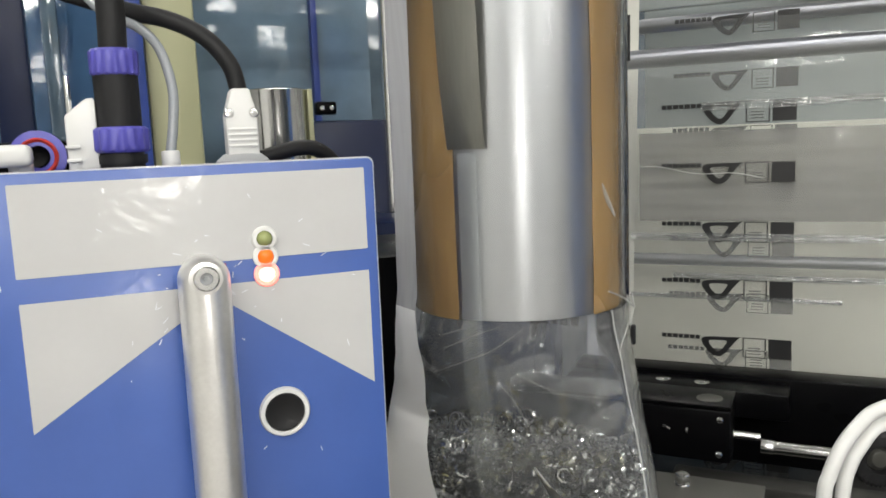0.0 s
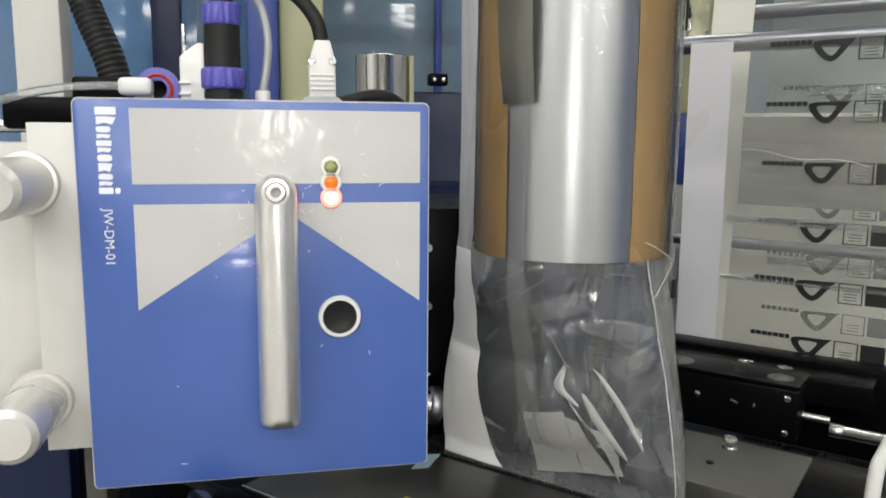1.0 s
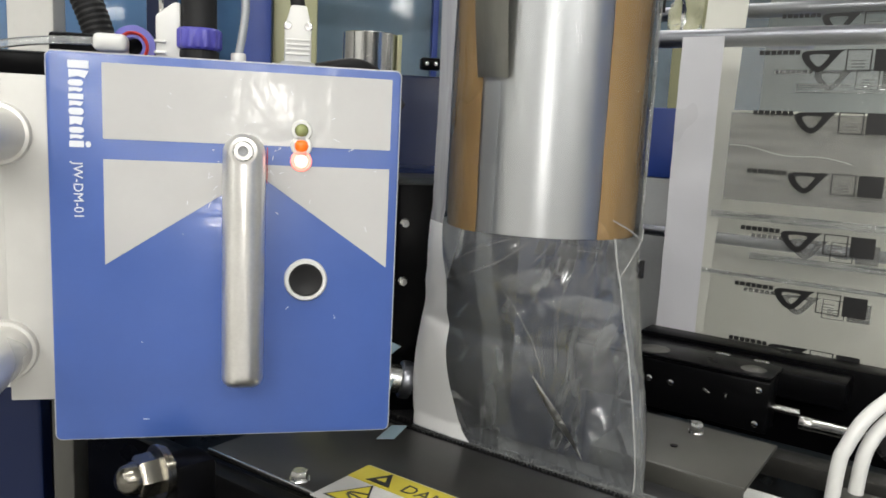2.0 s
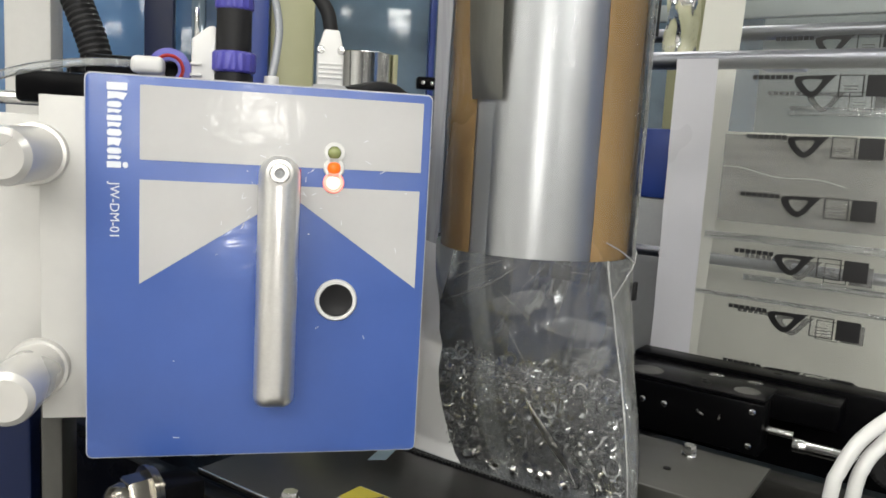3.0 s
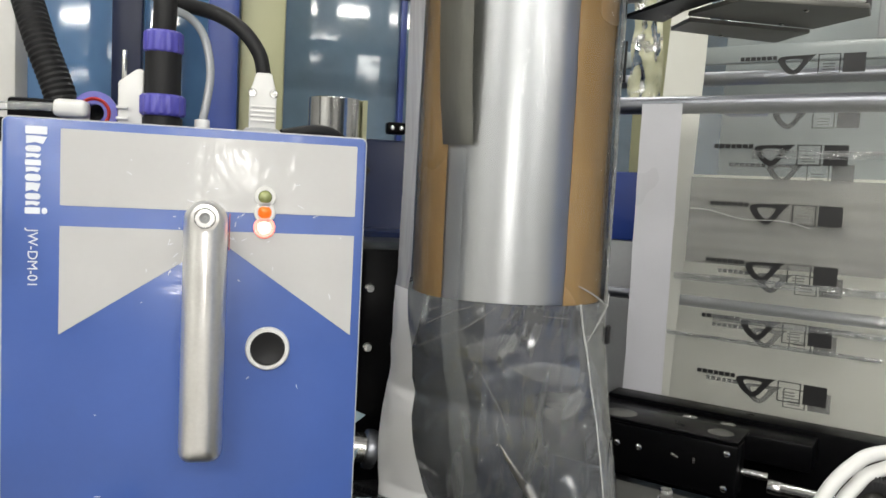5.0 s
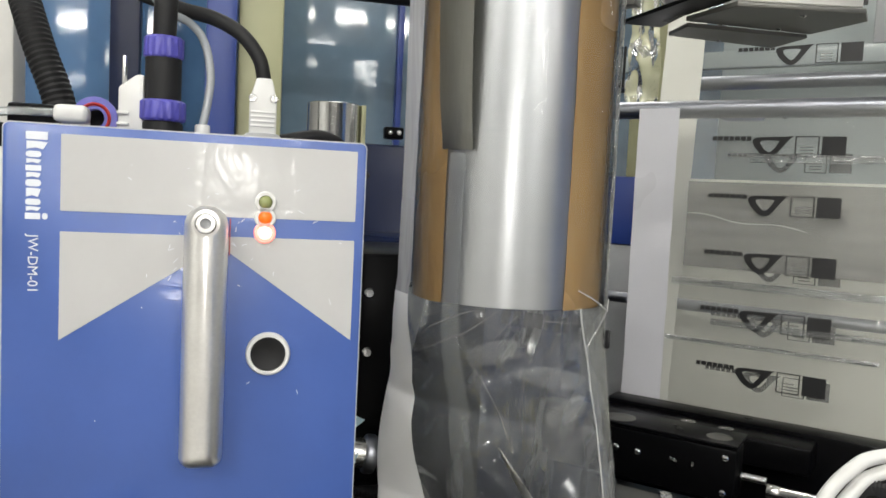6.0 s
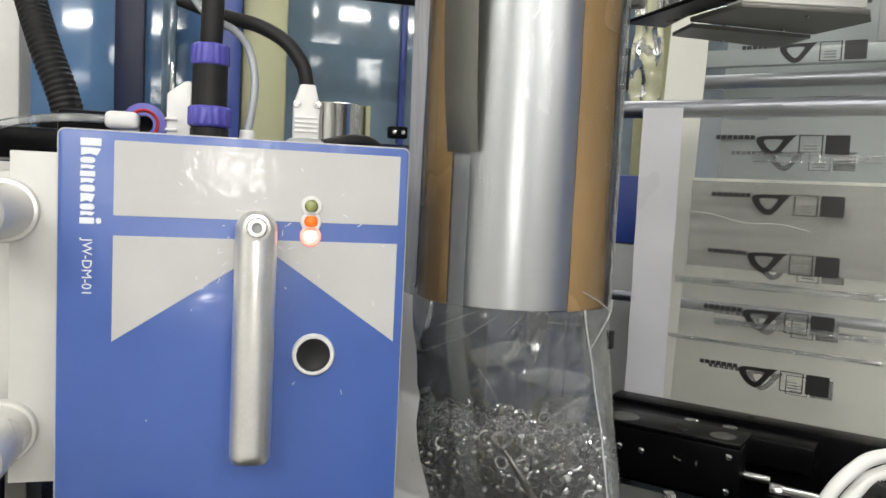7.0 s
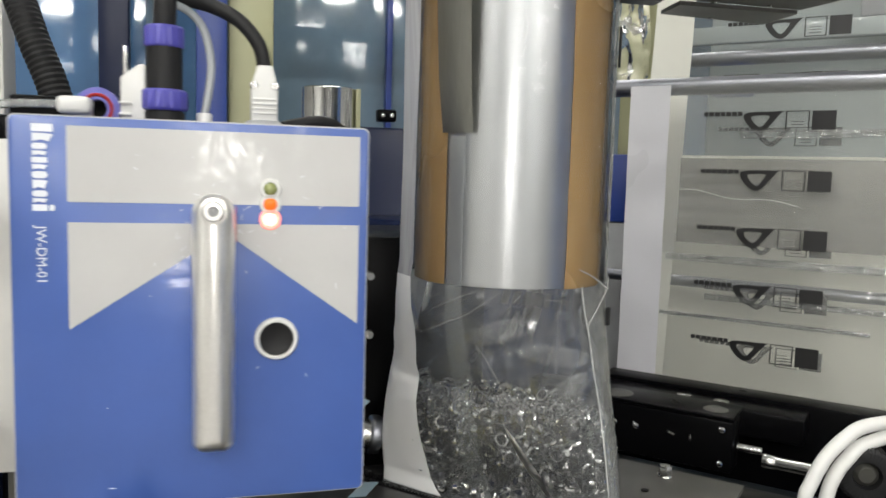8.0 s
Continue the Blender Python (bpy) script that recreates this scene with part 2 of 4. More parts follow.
def merge(a, b):
    if a is None:
        return b
    me = bpy.data.meshes.new("tmp")
    b.to_mesh(me)
    b.free()
    a.from_mesh(me)
    bpy.data.meshes.remove(me)
    return a


def moved(bm, m):
    bmesh.ops.transform(bm, matrix=m, verts=bm.verts[:])
    return bm


def lathe(profile, seg=32, m=None, into=None):
    """Turns (radius, height) pairs round z; ends at radius 0 close."""
    bm = bmesh.new()
    rings = []
    for r, h in profile:
        if r <= 0:
            rings.append([bm.verts.new((0, 0, h))])
        else:
            rings.append([bm.verts.new((r * math.cos(2 * math.pi * i / seg), r * math.sin(2 * math.pi * i / seg), h)) for i in range(seg)])
    for a, b in zip(rings, rings[1:]):
        for i in range(seg):
            j = (i + 1) % seg
            if len(a) == 1 and len(b) == 1:
                continue
            if len(a) == 1:
                bm.faces.new((a[0], b[i], b[j]))
            elif len(b) == 1:
                bm.faces.new((a[i], a[j], b[0]))
            else:
                bm.faces.new((a[i], a[j], b[j], b[i]))
    if m is not None:
        moved(bm, m)
    return merge(into, bm)


def ribbed(profile, ribs, m=None, depth=0.06):
    """Like lathe, with ribs round the rim."""
    rim = max(r for r, h in profile) * 0.98
    bm = lathe(profile, ribs * 4)
    for v in bm.verts:
        r = math.hypot(v.co.x, v.co.y)
        if r > rim * 0.97:
            k = round(math.atan2(v.co.y, v.co.x) / (2 * math.pi) * ribs * 4) % 4
            v.co.xy *= 1 + (depth if k in (0, 1) else 0)
    return moved(bm, m) if m is not None else bm


def rod(a, b, r, seg=16, bevel=0.0, into=None):
    a, b = Vector(a), Vector(b)
    h = (b - a).length
    c = min(bevel, r * 0.9, h * 0.45)
    prof = [(0, 0), (r, 0), (r, h), (0, h)] if c <= 0 else [(0, 0), (r - c, 0), (r - 0.3 * c, 0.3 * c), (r, c), (r, h - c), (r - 0.3 * c, h - 0.3 * c), (r - c, h), (0, h)]
    turn = (b - a).to_track_quat("Z", "Y").to_matrix().to_4x4()
    return lathe(prof, seg, Matrix.Translation(a) @ turn, into)


def glide(points, n=10):
    """A smooth line through points."""
    p = [Vector(q) for q in points]
    p = [2 * p[0] - p[1]] + p + [2 * p[-1] - p[-2]]
    out = []
    for i in range(1, len(p) - 2):
        for k in range(n):
            t = k / n
            out.append(0.5 * ((2 * p[i]) + (p[i + 1] - p[i - 1]) * t + (2 * p[i - 1] - 5 * p[i] + 4 * p[i + 1] - p[i + 2]) * t * t + (3 * p[i] - p[i - 1] - 3 * p[i + 1] + p[i + 2]) * t ** 3))
    return out + [p[-2]]


def hose(points, r, seg=12, n=10, ribs=0.0, into=None):
    line = glide(points, n)
    bm = bmesh.new()
    rings, up = [], Vector((0.3, 1, 0.2)).normalized()
    for i, p in enumerate(line):
        d = (line[min(i + 1, len(line) - 1)] - line[max(i - 1, 0)]).normalized()
        s = d.cross(up).normalized()
        w = s.cross(d)
        q = r * (1 + (ribs if i % 2 else 0))
        rings.append([bm.verts.new(p + q * (math.cos(2 * math.pi * k / seg) * s + math.sin(2 * math.pi * k / seg) * w)) for k in range(seg)])
    for a, b in zip(rings, rings[1:]):
        for k in range(seg):
            bm.faces.new((a[k], a[(k + 1) % seg], b[(k + 1) % seg], b[k]))
    bm.faces.new(rings[0])
    bm.faces.new(rings[-1])
    return merge(into, bm)


def slab(poly, y0, y1, bevel=0.0):
    """A flat piece with the outline poly in x and z, from y0 to y1."""
    bm = bmesh.new()
    f = bm.faces.new([bm.verts.new((x, y0, z)) for x, z in poly])
    g = bmesh.ops.extrude_face_region(bm, geom=[f])
    bmesh.ops.translate(bm, vec=(0, y1 - y0, 0), verts=[v for v in g["geom"] if isinstance(v, bmesh.types.BMVert)])
    if bevel:
        bmesh.ops.bevel(bm, geom=bm.edges[:], offset=bevel, segments=2, profile=0.5, affect="EDGES")
    return bm


def rounded(x0, x1, z0, z1, r, n=5, low=None):
    """The outline of a rectangle with round corners; low: the lower corners' radius."""
    q = r if low is None else low
    out = []
    for cx, cz, a0, w in ((x1 - r, z1 - r, 0, r), (x0 + r, z1 - r, 90, r), (x0 + q, z0 + q, 180, q), (x1 - q, z0 + q, 270, q)):
        for k in range(n + 1):
            a = radians(a0 + 90 * k / n)
            out.append((cx + w * math.cos(a), cz + w * math.sin(a)))
    return out


def hexagon(r, m, h, into=None):
    return lathe([(0, 0), (r, 0), (r, h * 0.85), (r * 0.88, h), (0, h)], 6, m, into)


def thing(name, label, category, group="", m=None, kind=""):
    ob = new(name)
    ob.empty_display_size = 0.02
    if m is not None:
        ob.matrix_basis = m
    return tagged(ob, label, category, group, kind)


def single(name, bm, mat, label, category, group="", m=None, kind=""):
    return tagged(part(name, bm, mat, None, "", m), label, category, group, kind)


# machine frame: origin on the tube's axis, x along the rollers, y into the machine
MF = pose(0.188, 0.0635, 0.0, 0, 0, -47)
FACE = pose(0, 0, 0, 90, 0, 0)  # turns z towards the viewer (-y)


# ---- hall ----
GROUND = -1.15
def hall():
    single("floor", box(-5, 6, -19, 5, GROUND - 0.1, GROUND), "floor", "painted concrete workshop floor", "floor", kind="structure")
    single("ceiling", box(-5, 6, -19, 5, CEIL + 0.1, CEIL + 0.2), "wall", "pale workshop ceiling with strip lights", "ceiling", kind="structure")
    for nm, b in (("wall_north", (-5, 6, 5, 5.1)), ("wall_south", (-5, 6, -19.1, -19)), ("wall_west", (-5.1, -5, -19, 5)), ("wall_east", (6, 6.1, -19, 5))):
        single(nm, box(*b, GROUND, CEIL + 0.2), "wall", "plain pale workshop wall", "wall", kind="structure")
    first = None
    for lx, ly in LAMPS:
        if first is None:
            first = thing("ceiling_lamp", "white fluorescent strip light under the ceiling", "lamp", "strip lights", pose(lx, ly, CEIL))
            part("housing", box(-0.64, 0.64, -0.06, 0.06, 0.03, 0.10, 0.01), "white_plastic", first)
            part("lamp_tube", box(-0.6, 0.6, -0.055, 0.055, -0.045, 0.02, 0.02, 3), "glow", first, "glowing white tube")
            part("tube_holder", box(-0.62, -0.6, -0.02, 0.02, -0.05, 0.035, 0.003), "white_plastic", first)
            part("tube_holder", box(0.6, 0.62, -0.02, 0.02, -0.05, 0.035, 0.003), "white_plastic", first)
        else:
            copy_thing(first, pose(lx, ly, CEIL))
    first = None
    for lx, ly in FAR_LAMPS:
        if first is None:
            first = thing("ceiling_lamp", "long white strip light far down the hall", "lamp", "far strip lights", pose(lx, ly, CEIL))
            part("housing", box(-0.95, 0.95, -0.08, 0.08, 0.03, 0.10, 0.01), "white_plastic", first)
            part("lamp_tube", box(-0.90, 0.90, -0.07, 0.07, -0.06, 0.02, 0.02, 3), "far_glow", first, "glowing white tube")
        else:
            copy_thing(first, pose(lx, ly, CEIL))


hall()


# unseen cabinet, added to put a blue stripe on the steel tube
def tube_reflector():
    t = thing("blue_reflector", "unseen blue cabinet added for its reflection on the tube", "machine", m=pose(2.6, -2.7, GROUND, 0, 0, -50))
    part("cabinet", box(-1.0, 1.0, -0.4, 0.4, 0.1, 1.9, 0.02), "light_blue", t, "blue enamelled cabinet")
    part("plinth", box(-0.95, 0.95, -0.35, 0.35, 0.0, 0.1, 0.01), "black", t)
    part("door_handle", box(0.02, 0.05, 0.4, 0.44, 0.9, 1.1, 0.008), "chrome", t)


tube_reflector()


# ---- sealing unit: the blue box, which slides to the tube and back ----
def sealing_unit():
    t = thing("sealing_unit", "blue and grey sealing box with bar handle and lit lamp", "machine unit")
    x0, x1, z0, z1 = -0.1016, 0.0797, -0.1693, 0.0375
    part("casing", box(x0 + 0.004, x1 - 0.004, 0.0035, 0.075, z0 + 0.004, z1 - 0.004, 0.003), "dark_blue", t, "dark blue metal casing")
    part("front_plate", slab(rounded(x0, x1, z0, z1, 0.003), 0.0, 0.0034, 0.0004), "blue", t, "blue printed front plate with pale worn edge")
    part("edge_trim", slab(rounded(x0 - 0.0007, x1 + 0.0007, z0 - 0.0007, z1 + 0.0007, 0.0035), 0.0012, 0.0030), "grey_print", t, "thin bare metal edge")
    part("upper_panel", slab(rounded(-0.075, 0.075, -0.0056, 0.0331, 0.0004, 1), -0.0003, 0.001), "grey_print", t, "light grey printed field")
    part("lower_panel", slab([(-0.075, -0.0161), (-0.075, -0.072), (0.003, -0.021), (0.075, -0.072), (0.075, -0.0161)], -0.0003, 0.001), "grey_print", t, "light grey printed notched field")
    # bar handle: rounded ends, softened front, on two feet
    bm = bmesh.new()
    rings = []
    for d, y in ((0.0, -0.0185), (0.0, -0.0212), (0.0006, -0.0238), (0.0020, -0.0264), (0.0042, -0.0285), (0.0068, -0.0298), (0.0094, -0.0303)):
        rings.append([bm.verts.new((x, y, z)) for x, z in rounded(-0.0137 + d, 0.0077 - d, -0.1342 + d, 0.0006 - d, 0.0104 - d, 8, 0.0062 - d * 0.6)])
    for a, b in zip(rings, rings[1:]):
        n = len(a)
        for k in range(n):
            bm.faces.new((a[k], a[(k + 1) % n], b[(k + 1) % n], b[k]))
    bm.faces.new(rings[0])
    bm.faces.new(rings[-1])
    bm = rod((-0.003, 0.001, -0.0098), (-0.003, -0.020, -0.0098), 0.0085, 24, 0, bm)
    bm = rod((-0.003, 0.001, -0.1240), (-0.003, -0.020, -0.1240), 0.0085, 24, 0, bm)
    h = part("handle", bm, "alu", t, "satin cast aluminium bar handle")
    part("socket_screw", lathe([(0, 0.0012), (0.0024, 0.0012), (0.0026, 0.004), (0.0046, 0.004), (0.0052, 0.0034), (0.0052, 0)], 24, pose(-0.003, -0.0292, -0.0078) @ FACE), "chrome", h, "bright hollow socket screw")
    part("washer", lathe([(0.005, 0), (0.0068, 0), (0.0068, 0.0008), (0.005, 0.001)], 24, pose(-0.003, -0.0300, -0.0078) @ FACE), "alu", h)
    # shade inside the socket, painted as a grey disc
    part("socket", lathe([(0, 0.0030), (0.0011, 0.0028), (0.0013, 0.0018), (0.0030, 0.0018), (0.0032, 0.0012), (0, 0.0012)], 6, pose(-0.003, -0.0292, -0.0078) @ FACE), "grey_plastic", h, "hexagon socket with its shade painted grey")
    # lamps
    for nm, z, mat, lab in (("green_lamp", 0.0032, "lens_green", "unlit olive lamp"), ("orange_lamp", -0.0051, "lens_orange", "dim orange lamp"), ("red_lamp", -0.0132, "lens_red", "brightly lit red lamp")):
        e = part(nm, lathe([(0.0037, 0), (0.0037, 0.0016), (0.0052, 0.0016), (0.0058, 0.0009), (0.0058, 0)], 28, pose(0.0263, -0.0002, z) @ FACE), "lit_bezel" if nm == "red_lamp" else "white_plastic", t, lab)
        part("lens", lathe([(0, 0.0034), (0.0016, 0.0031), (0.0029, 0.0022), (0.0036, 0.0006), (0.0036, 0)], 20, pose(0.0263, -0.0002, z) @ FACE), mat, e, lab)
    # the red lamp's gleam by the handle, painted as a thin strip
    part("red_glint", box(0.0080, 0.0085, -0.0012, 0.0, -0.026, -0.0065), "red_edge", t, "red lamp's glint painted beside the handle")
    b = part("push_button", lathe([(0.0094, 0), (0.0094, 0.0022), (0.0112, 0.0022), (0.0119, 0.0012), (0.0119, 0)], 40, pose(0.0301, -0.0002, -0.0793) @ FACE), "white_plastic", t, "round button with a white ring")
    part("button_cap", lathe([(0, 0.0014), (0.0070, 0.0014), (0.0078, 0.0019), (0.0090, 0.0019), (0.0093, 0.001), (0.0093, 0)], 40, pose(0.0301, -0.0002, -0.0793) @ FACE), "rubber", b, "black button cap")
    # maker's mark as plain shapes, set sideways
    zc = 0.0335
    for w, hgt, cut in ((0.0088, 0.0100, 0.45), (0.0062, 0.0072, 0.5), (0.0062, 0.0072, 0.45), (0.0088, 0.0072, 0.4), (0.0062, 0.0072, 0.5), (0.0032, 0.0100, 0.0)):
        xa = -0.0912
        if cut:
            part("mark_block", slab(rounded(xa, xa + hgt, zc - w * cut, zc, 0.0004 if cut == 0.45 else 0.0016, 3), -0.0003, 0.001), "white_ink", t)
            part("mark_block", slab([(xa + 0.0004, zc - w * cut - 0.0008), (xa + hgt * 0.55, zc - w * cut - 0.0008), (xa + hgt, zc - w * cut - 0.0012), (xa + hgt * 0.8, zc - w), (xa + hgt * 0.45, zc - w * 0.9), (xa + 0.0004, zc - w)], -0.0003, 0.001), "white_ink", t)
        else:
            part("mark_block", slab(rounded(xa, xa + 0.0070, zc - w, zc, 0.0003, 2), -0.0003, 0.001), "white_ink", t)
            part("mark_block", slab(rounded(xa + 0.0078, xa + 0.0104, zc - w, zc, 0.0012, 3), -0.0003, 0.001), "white_ink", t)
        zc -= w + 0.0009
    cu = bpy.data.curves.new("type_text", "FONT")
    cu.body, cu.size, cu.extrude, cu.resolution_u = "JW-DM-01", 0.0067, 0.0002, 3
    tx = new("tmp_text", cu)
    me = bpy.data.meshes.new_from_object(tx)
    bpy.data.objects.remove(tx)
    bm = bmesh.new()
    bm.from_mesh(me)
    moved(bm, pose(-0.0896, -0.0003, -0.0180) @ FACE @ pose(0, 0, 0, 0, 0, -90))
    part("type_text", bm, "white_ink", t, "white type lettering set sideways", smooth=False)
    # fine scratches and specks on the print
    rnd = random.Random(4)
    bm = None
    for i in range(46):
        x, z = rnd.uniform(x0 + 0.01, x1 - 0.005), rnd.uniform(z0 + 0.01, z1 - 0.004)
        if rnd.random() < 0.86:
            x, z = rnd.gauss(0.0, 0.022), rnd.gauss(-0.012, 0.018)
        a, l = rnd.uniform(0, 180), rnd.uniform(0.0006, 0.0035)
        bm = merge(bm, moved(box(-l / 2, l / 2, -0.00045, 0.0005, -0.00013, 0.00013), pose(x, 0, z, 0, a, 0)))
    tagged(part("scuff", bm, "white_ink", t, "fine pale scuffs on the print", smooth=False), kind="stuff")

    # mounting plate and posts
    part("mounting_plate", box(-0.1270, -0.0975, 0.012, 0.024, -0.1505, 0.0255, 0.0006), "plate", t, "pale milled mounting plate")
    part("profile_bar", box(-0.160, -0.1275, 0.026, 0.060, -0.1480, 0.0150, 0.001), "plate", t, "pale aluminium profile")
    for z in (-0.0055, -0.1215):
        p = part("guide_post", lathe([(0, 0.056), (0.0105, 0.056), (0.0135, 0.0535), (0.0142, 0.050), (0.0142, 0.004), (0, 0.004)], 40, pose(-0.1285, 0.012, z) @ FACE), "post", t, "satin round post with a rounded end")
        part("flange", lathe([(0.0140, 0.0048), (0.0160, 0.0044), (0.0165, 0.0034), (0.0165, 0)], 40, pose(-0.1285, 0.0125, z) @ FACE), "post", p)
    # push-in fitting with its hose
    e = part("air_fitting", box(-0.083, -0.0660, 0.016, 0.029, 0.0400, 0.0495, 0.003, 3), "white_plastic", t, "white push-in air fitting")
    part("collar", lathe([(0.005, -0.004), (0.0104, -0.004), (0.0116, -0.001), (0.0116, 0.003), (0.005, 0.004)], 28, pose(-0.0645, 0.032, 0.0440) @ FACE), "purple", e, "blue ring collar")
    part("red_ring", lathe([(0.0066, 0.004), (0.0076, 0.0050), (0.0084, 0.004)], 28, pose(-0.0645, 0.032, 0.0440) @ FACE), "red_edge", e)
    part("elbow", rod((-0.0715, 0.028, 0.036), (-0.0715, 0.028, 0.045), 0.005, 16, 0.001), "white_plastic", e)
    part("air_hose", hose([(-0.081, 0.022, 0.0450), (-0.105, 0.020, 0.0440), (-0.130, 0.010, 0.0385), (-0.155, -0.005, 0.0270), (-0.185, -0.02, 0.010)], 0.0023, 12), "hose_film", t, "clear air hose")
    # round plug with two blue nuts
    pl = part("round_plug", lathe([(0, 0.0), (0.0096, 0.0), (0.0096, 0.042), (0.0085, 0.043), (0, 0.043)], 32, pose(-0.0300, 0.030, 0.0370)), "rubber", t, "black round plug with blue nuts")
    def nut(zz, hh, r):
        return ribbed([(0.006, 0), (r * 0.93, 0), (r, 0.0012), (r, hh - 0.0012), (r * 0.93, hh), (0.006, hh)], 16, pose(-0.0300, 0.030, zz))
    part("lower_nut", nut(0.0445, 0.0115, 0.0117), "purple", pl, "blue ribbed nut")
    part("upper_nut", nut(0.0785, 0.0120, 0.0100), "purple", pl, "blue ribbed nut")
    part("foot_ring", lathe([(0.004, 0), (0.0108, 0), (0.0108, 0.004), (0.004, 0.004)], 28, pose(-0.03, 0.03, 0.0395)), "rubber", pl)
    part("plug_cable", hose([(-0.030, 0.030, 0.088), (-0.0295, 0.030, 0.105), (-0.030, 0.032, 0.125), (-0.034, 0.04, 0.16), (-0.04, 0.05, 0.22)], 0.0062, 14), "rubber", t, "thick black cable")
    # white valve beside it
    v = part("white_valve", slab([(-0.0525, 0.036), (-0.0395, 0.036), (-0.0395, 0.069), (-0.043, 0.069), (-0.0525, 0.0615)], 0.026, 0.042, 0.0012), "white_plastic", t, "white plastic valve")
    part("valve_rib", box(-0.0530, -0.047, 0.024, 0.0265, 0.041, 0.0425, 0.0004), "white_plastic", v)
    part("valve_rib", box(-0.0530, -0.047, 0.024, 0.0265, 0.047, 0.0485, 0.0004), "white_plastic", v)
    part("valve_pin", rod((-0.0505, 0.034, 0.060), (-0.0505, 0.034, 0.0795), 0.0013, 10, 0.0003), "chrome", v, "thin metal pin")
    # small hose fitting and grey hose
    part("hose_stub", rod((-0.0090, 0.034, 0.0365), (-0.0090, 0.034, 0.0445), 0.0042, 14, 0.0008), "white_plastic", t)
    part("grey_hose", hose([(-0.009, 0.034, 0.043), (-0.0065, 0.036, 0.058), (-0.0055, 0.038, 0.074), (-0.0095, 0.042, 0.092), (-0.018, 0.048, 0.103), (-0.034, 0.055, 0.112), (-0.05, 0.07, 0.135)], 0.0024, 10), "clear_hose", t, "grey translucent hose")
    # white data plug
    d = part("data_plug", slab([(0.0165, 0.040), (0.0315, 0.040), (0.0315, 0.0605), (0.0285, 0.0725), (0.0200, 0.0725), (0.0165, 0.0605)], 0.026, 0.037, 0.0011), "white_plastic", t, "white angular plug with two screws")
    for k in range(4):
        part("plug_rib", box(0.0172, 0.0308, 0.0250, 0.0265, 0.0450 + 0.0026 * k, 0.0462 + 0.0026 * k, 0.0004), "white_plastic", d)
    for sx in (0.0182, 0.0298):
        s = part("plug_screw", lathe([(0, 0.0012), (0.0019, 0.0011), (0.0024, 0.0004), (0.0024, 0)], 16, pose(sx, 0.0262, 0.0610) @ FACE), "chrome", d)
    part("plug_foot", lathe([(0.013, 0), (0.0125, 0.003), (0.009, 0.006), (0.0, 0.007)], 28, pose(0.024, 0.032, 0.0355)), "grey_plastic", d, "grey domed socket")
    part("data_cable", hose([(0.0243, 0.0315, 0.071), (0.021, 0.032, 0.084), (0.011, 0.036, 0.097), (-0.004, 0.044, 0.106), (-0.024, 0.055, 0.112), (-0.05, 0.07, 0.122)], 0.0042, 12), "rubber", t, "black data cable")
    part("black_cable", hose([(0.036, 0.05, 0.039), (0.058, 0.055, 0.0435), (0.072, 0.06, 0.039), (0.09, 0.07, 0.02)], 0.0042, 10), "rubber", t, "black cable lying behind the box")
    # black carrier behind the top
    part("carrier", box(-0.112, -0.052, 0.045, 0.075, 0.030, 0.0510, 0.002), "black", t, "black carrier bracket")
    part("carrier_block", box(-0.150, -0.108, 0.050, 0.085, 0.022, 0.0400, 0.003), "black", t)
    part("slide_rod", rod((-0.19, 0.06, 0.024), (-0.11, 0.06, 0.024), 0.004, 14), "chrome", t)
    return t


unit = sealing_unit()


# ---- forming tube, film and bag ----
R = 0.0625
BOTTOM = -0.0540
def forming_tube():
    t = thing("forming_tube", "brushed steel forming tube with brown tape strips", "tube", m=MF)
    part("pipe", lathe([(R, BOTTOM), (R, 0.42), (R - 0.0022, 0.42), (R - 0.0022, BOTTOM), (R, BOTTOM)], 96), "steel", t, "brushed steel pipe")
    def strip(a0, a1, r, za, zb, seed):
        bm = bmesh.new()
        n = 14
        cols = []
        rnd = random.Random(seed)
        for i in range(n + 1):
            a = radians(a0 + (a1 - a0) * i / n)
            col = []
            for j in range(41):
                z = za + (zb - za) * j / 40
                rr = r + 0.0006 * noise.noise((i * 0.35, j * 0.3, seed)) + (0.0 if 0 < i < n else -0.0003)
                wob = 0.0012 * noise.noise((j * 0.25, seed, 3.3)) / r if i in (0, n) else 0
                col.append(bm.verts.new((rr * math.cos(a + wob), rr * math.sin(a + wob), z)))
            cols.append(col)
        for i in range(n):
            for j in range(40):
                bm.faces.new((cols[i][j], cols[i + 1][j], cols[i + 1][j + 1], cols[i][j + 1]))
        return bm
    part("tape_strip", strip(-160, -101.5, R + 0.0007, BOTTOM - 0.0004, 0.42, 2), "tape", t, "creased brown tape")
    part("tape_strip", strip(-29, 24, R + 0.0007, BOTTOM - 0.0004, 0.42, 7), "tape", t, "creased brown tape")
    return t


forming_tube()


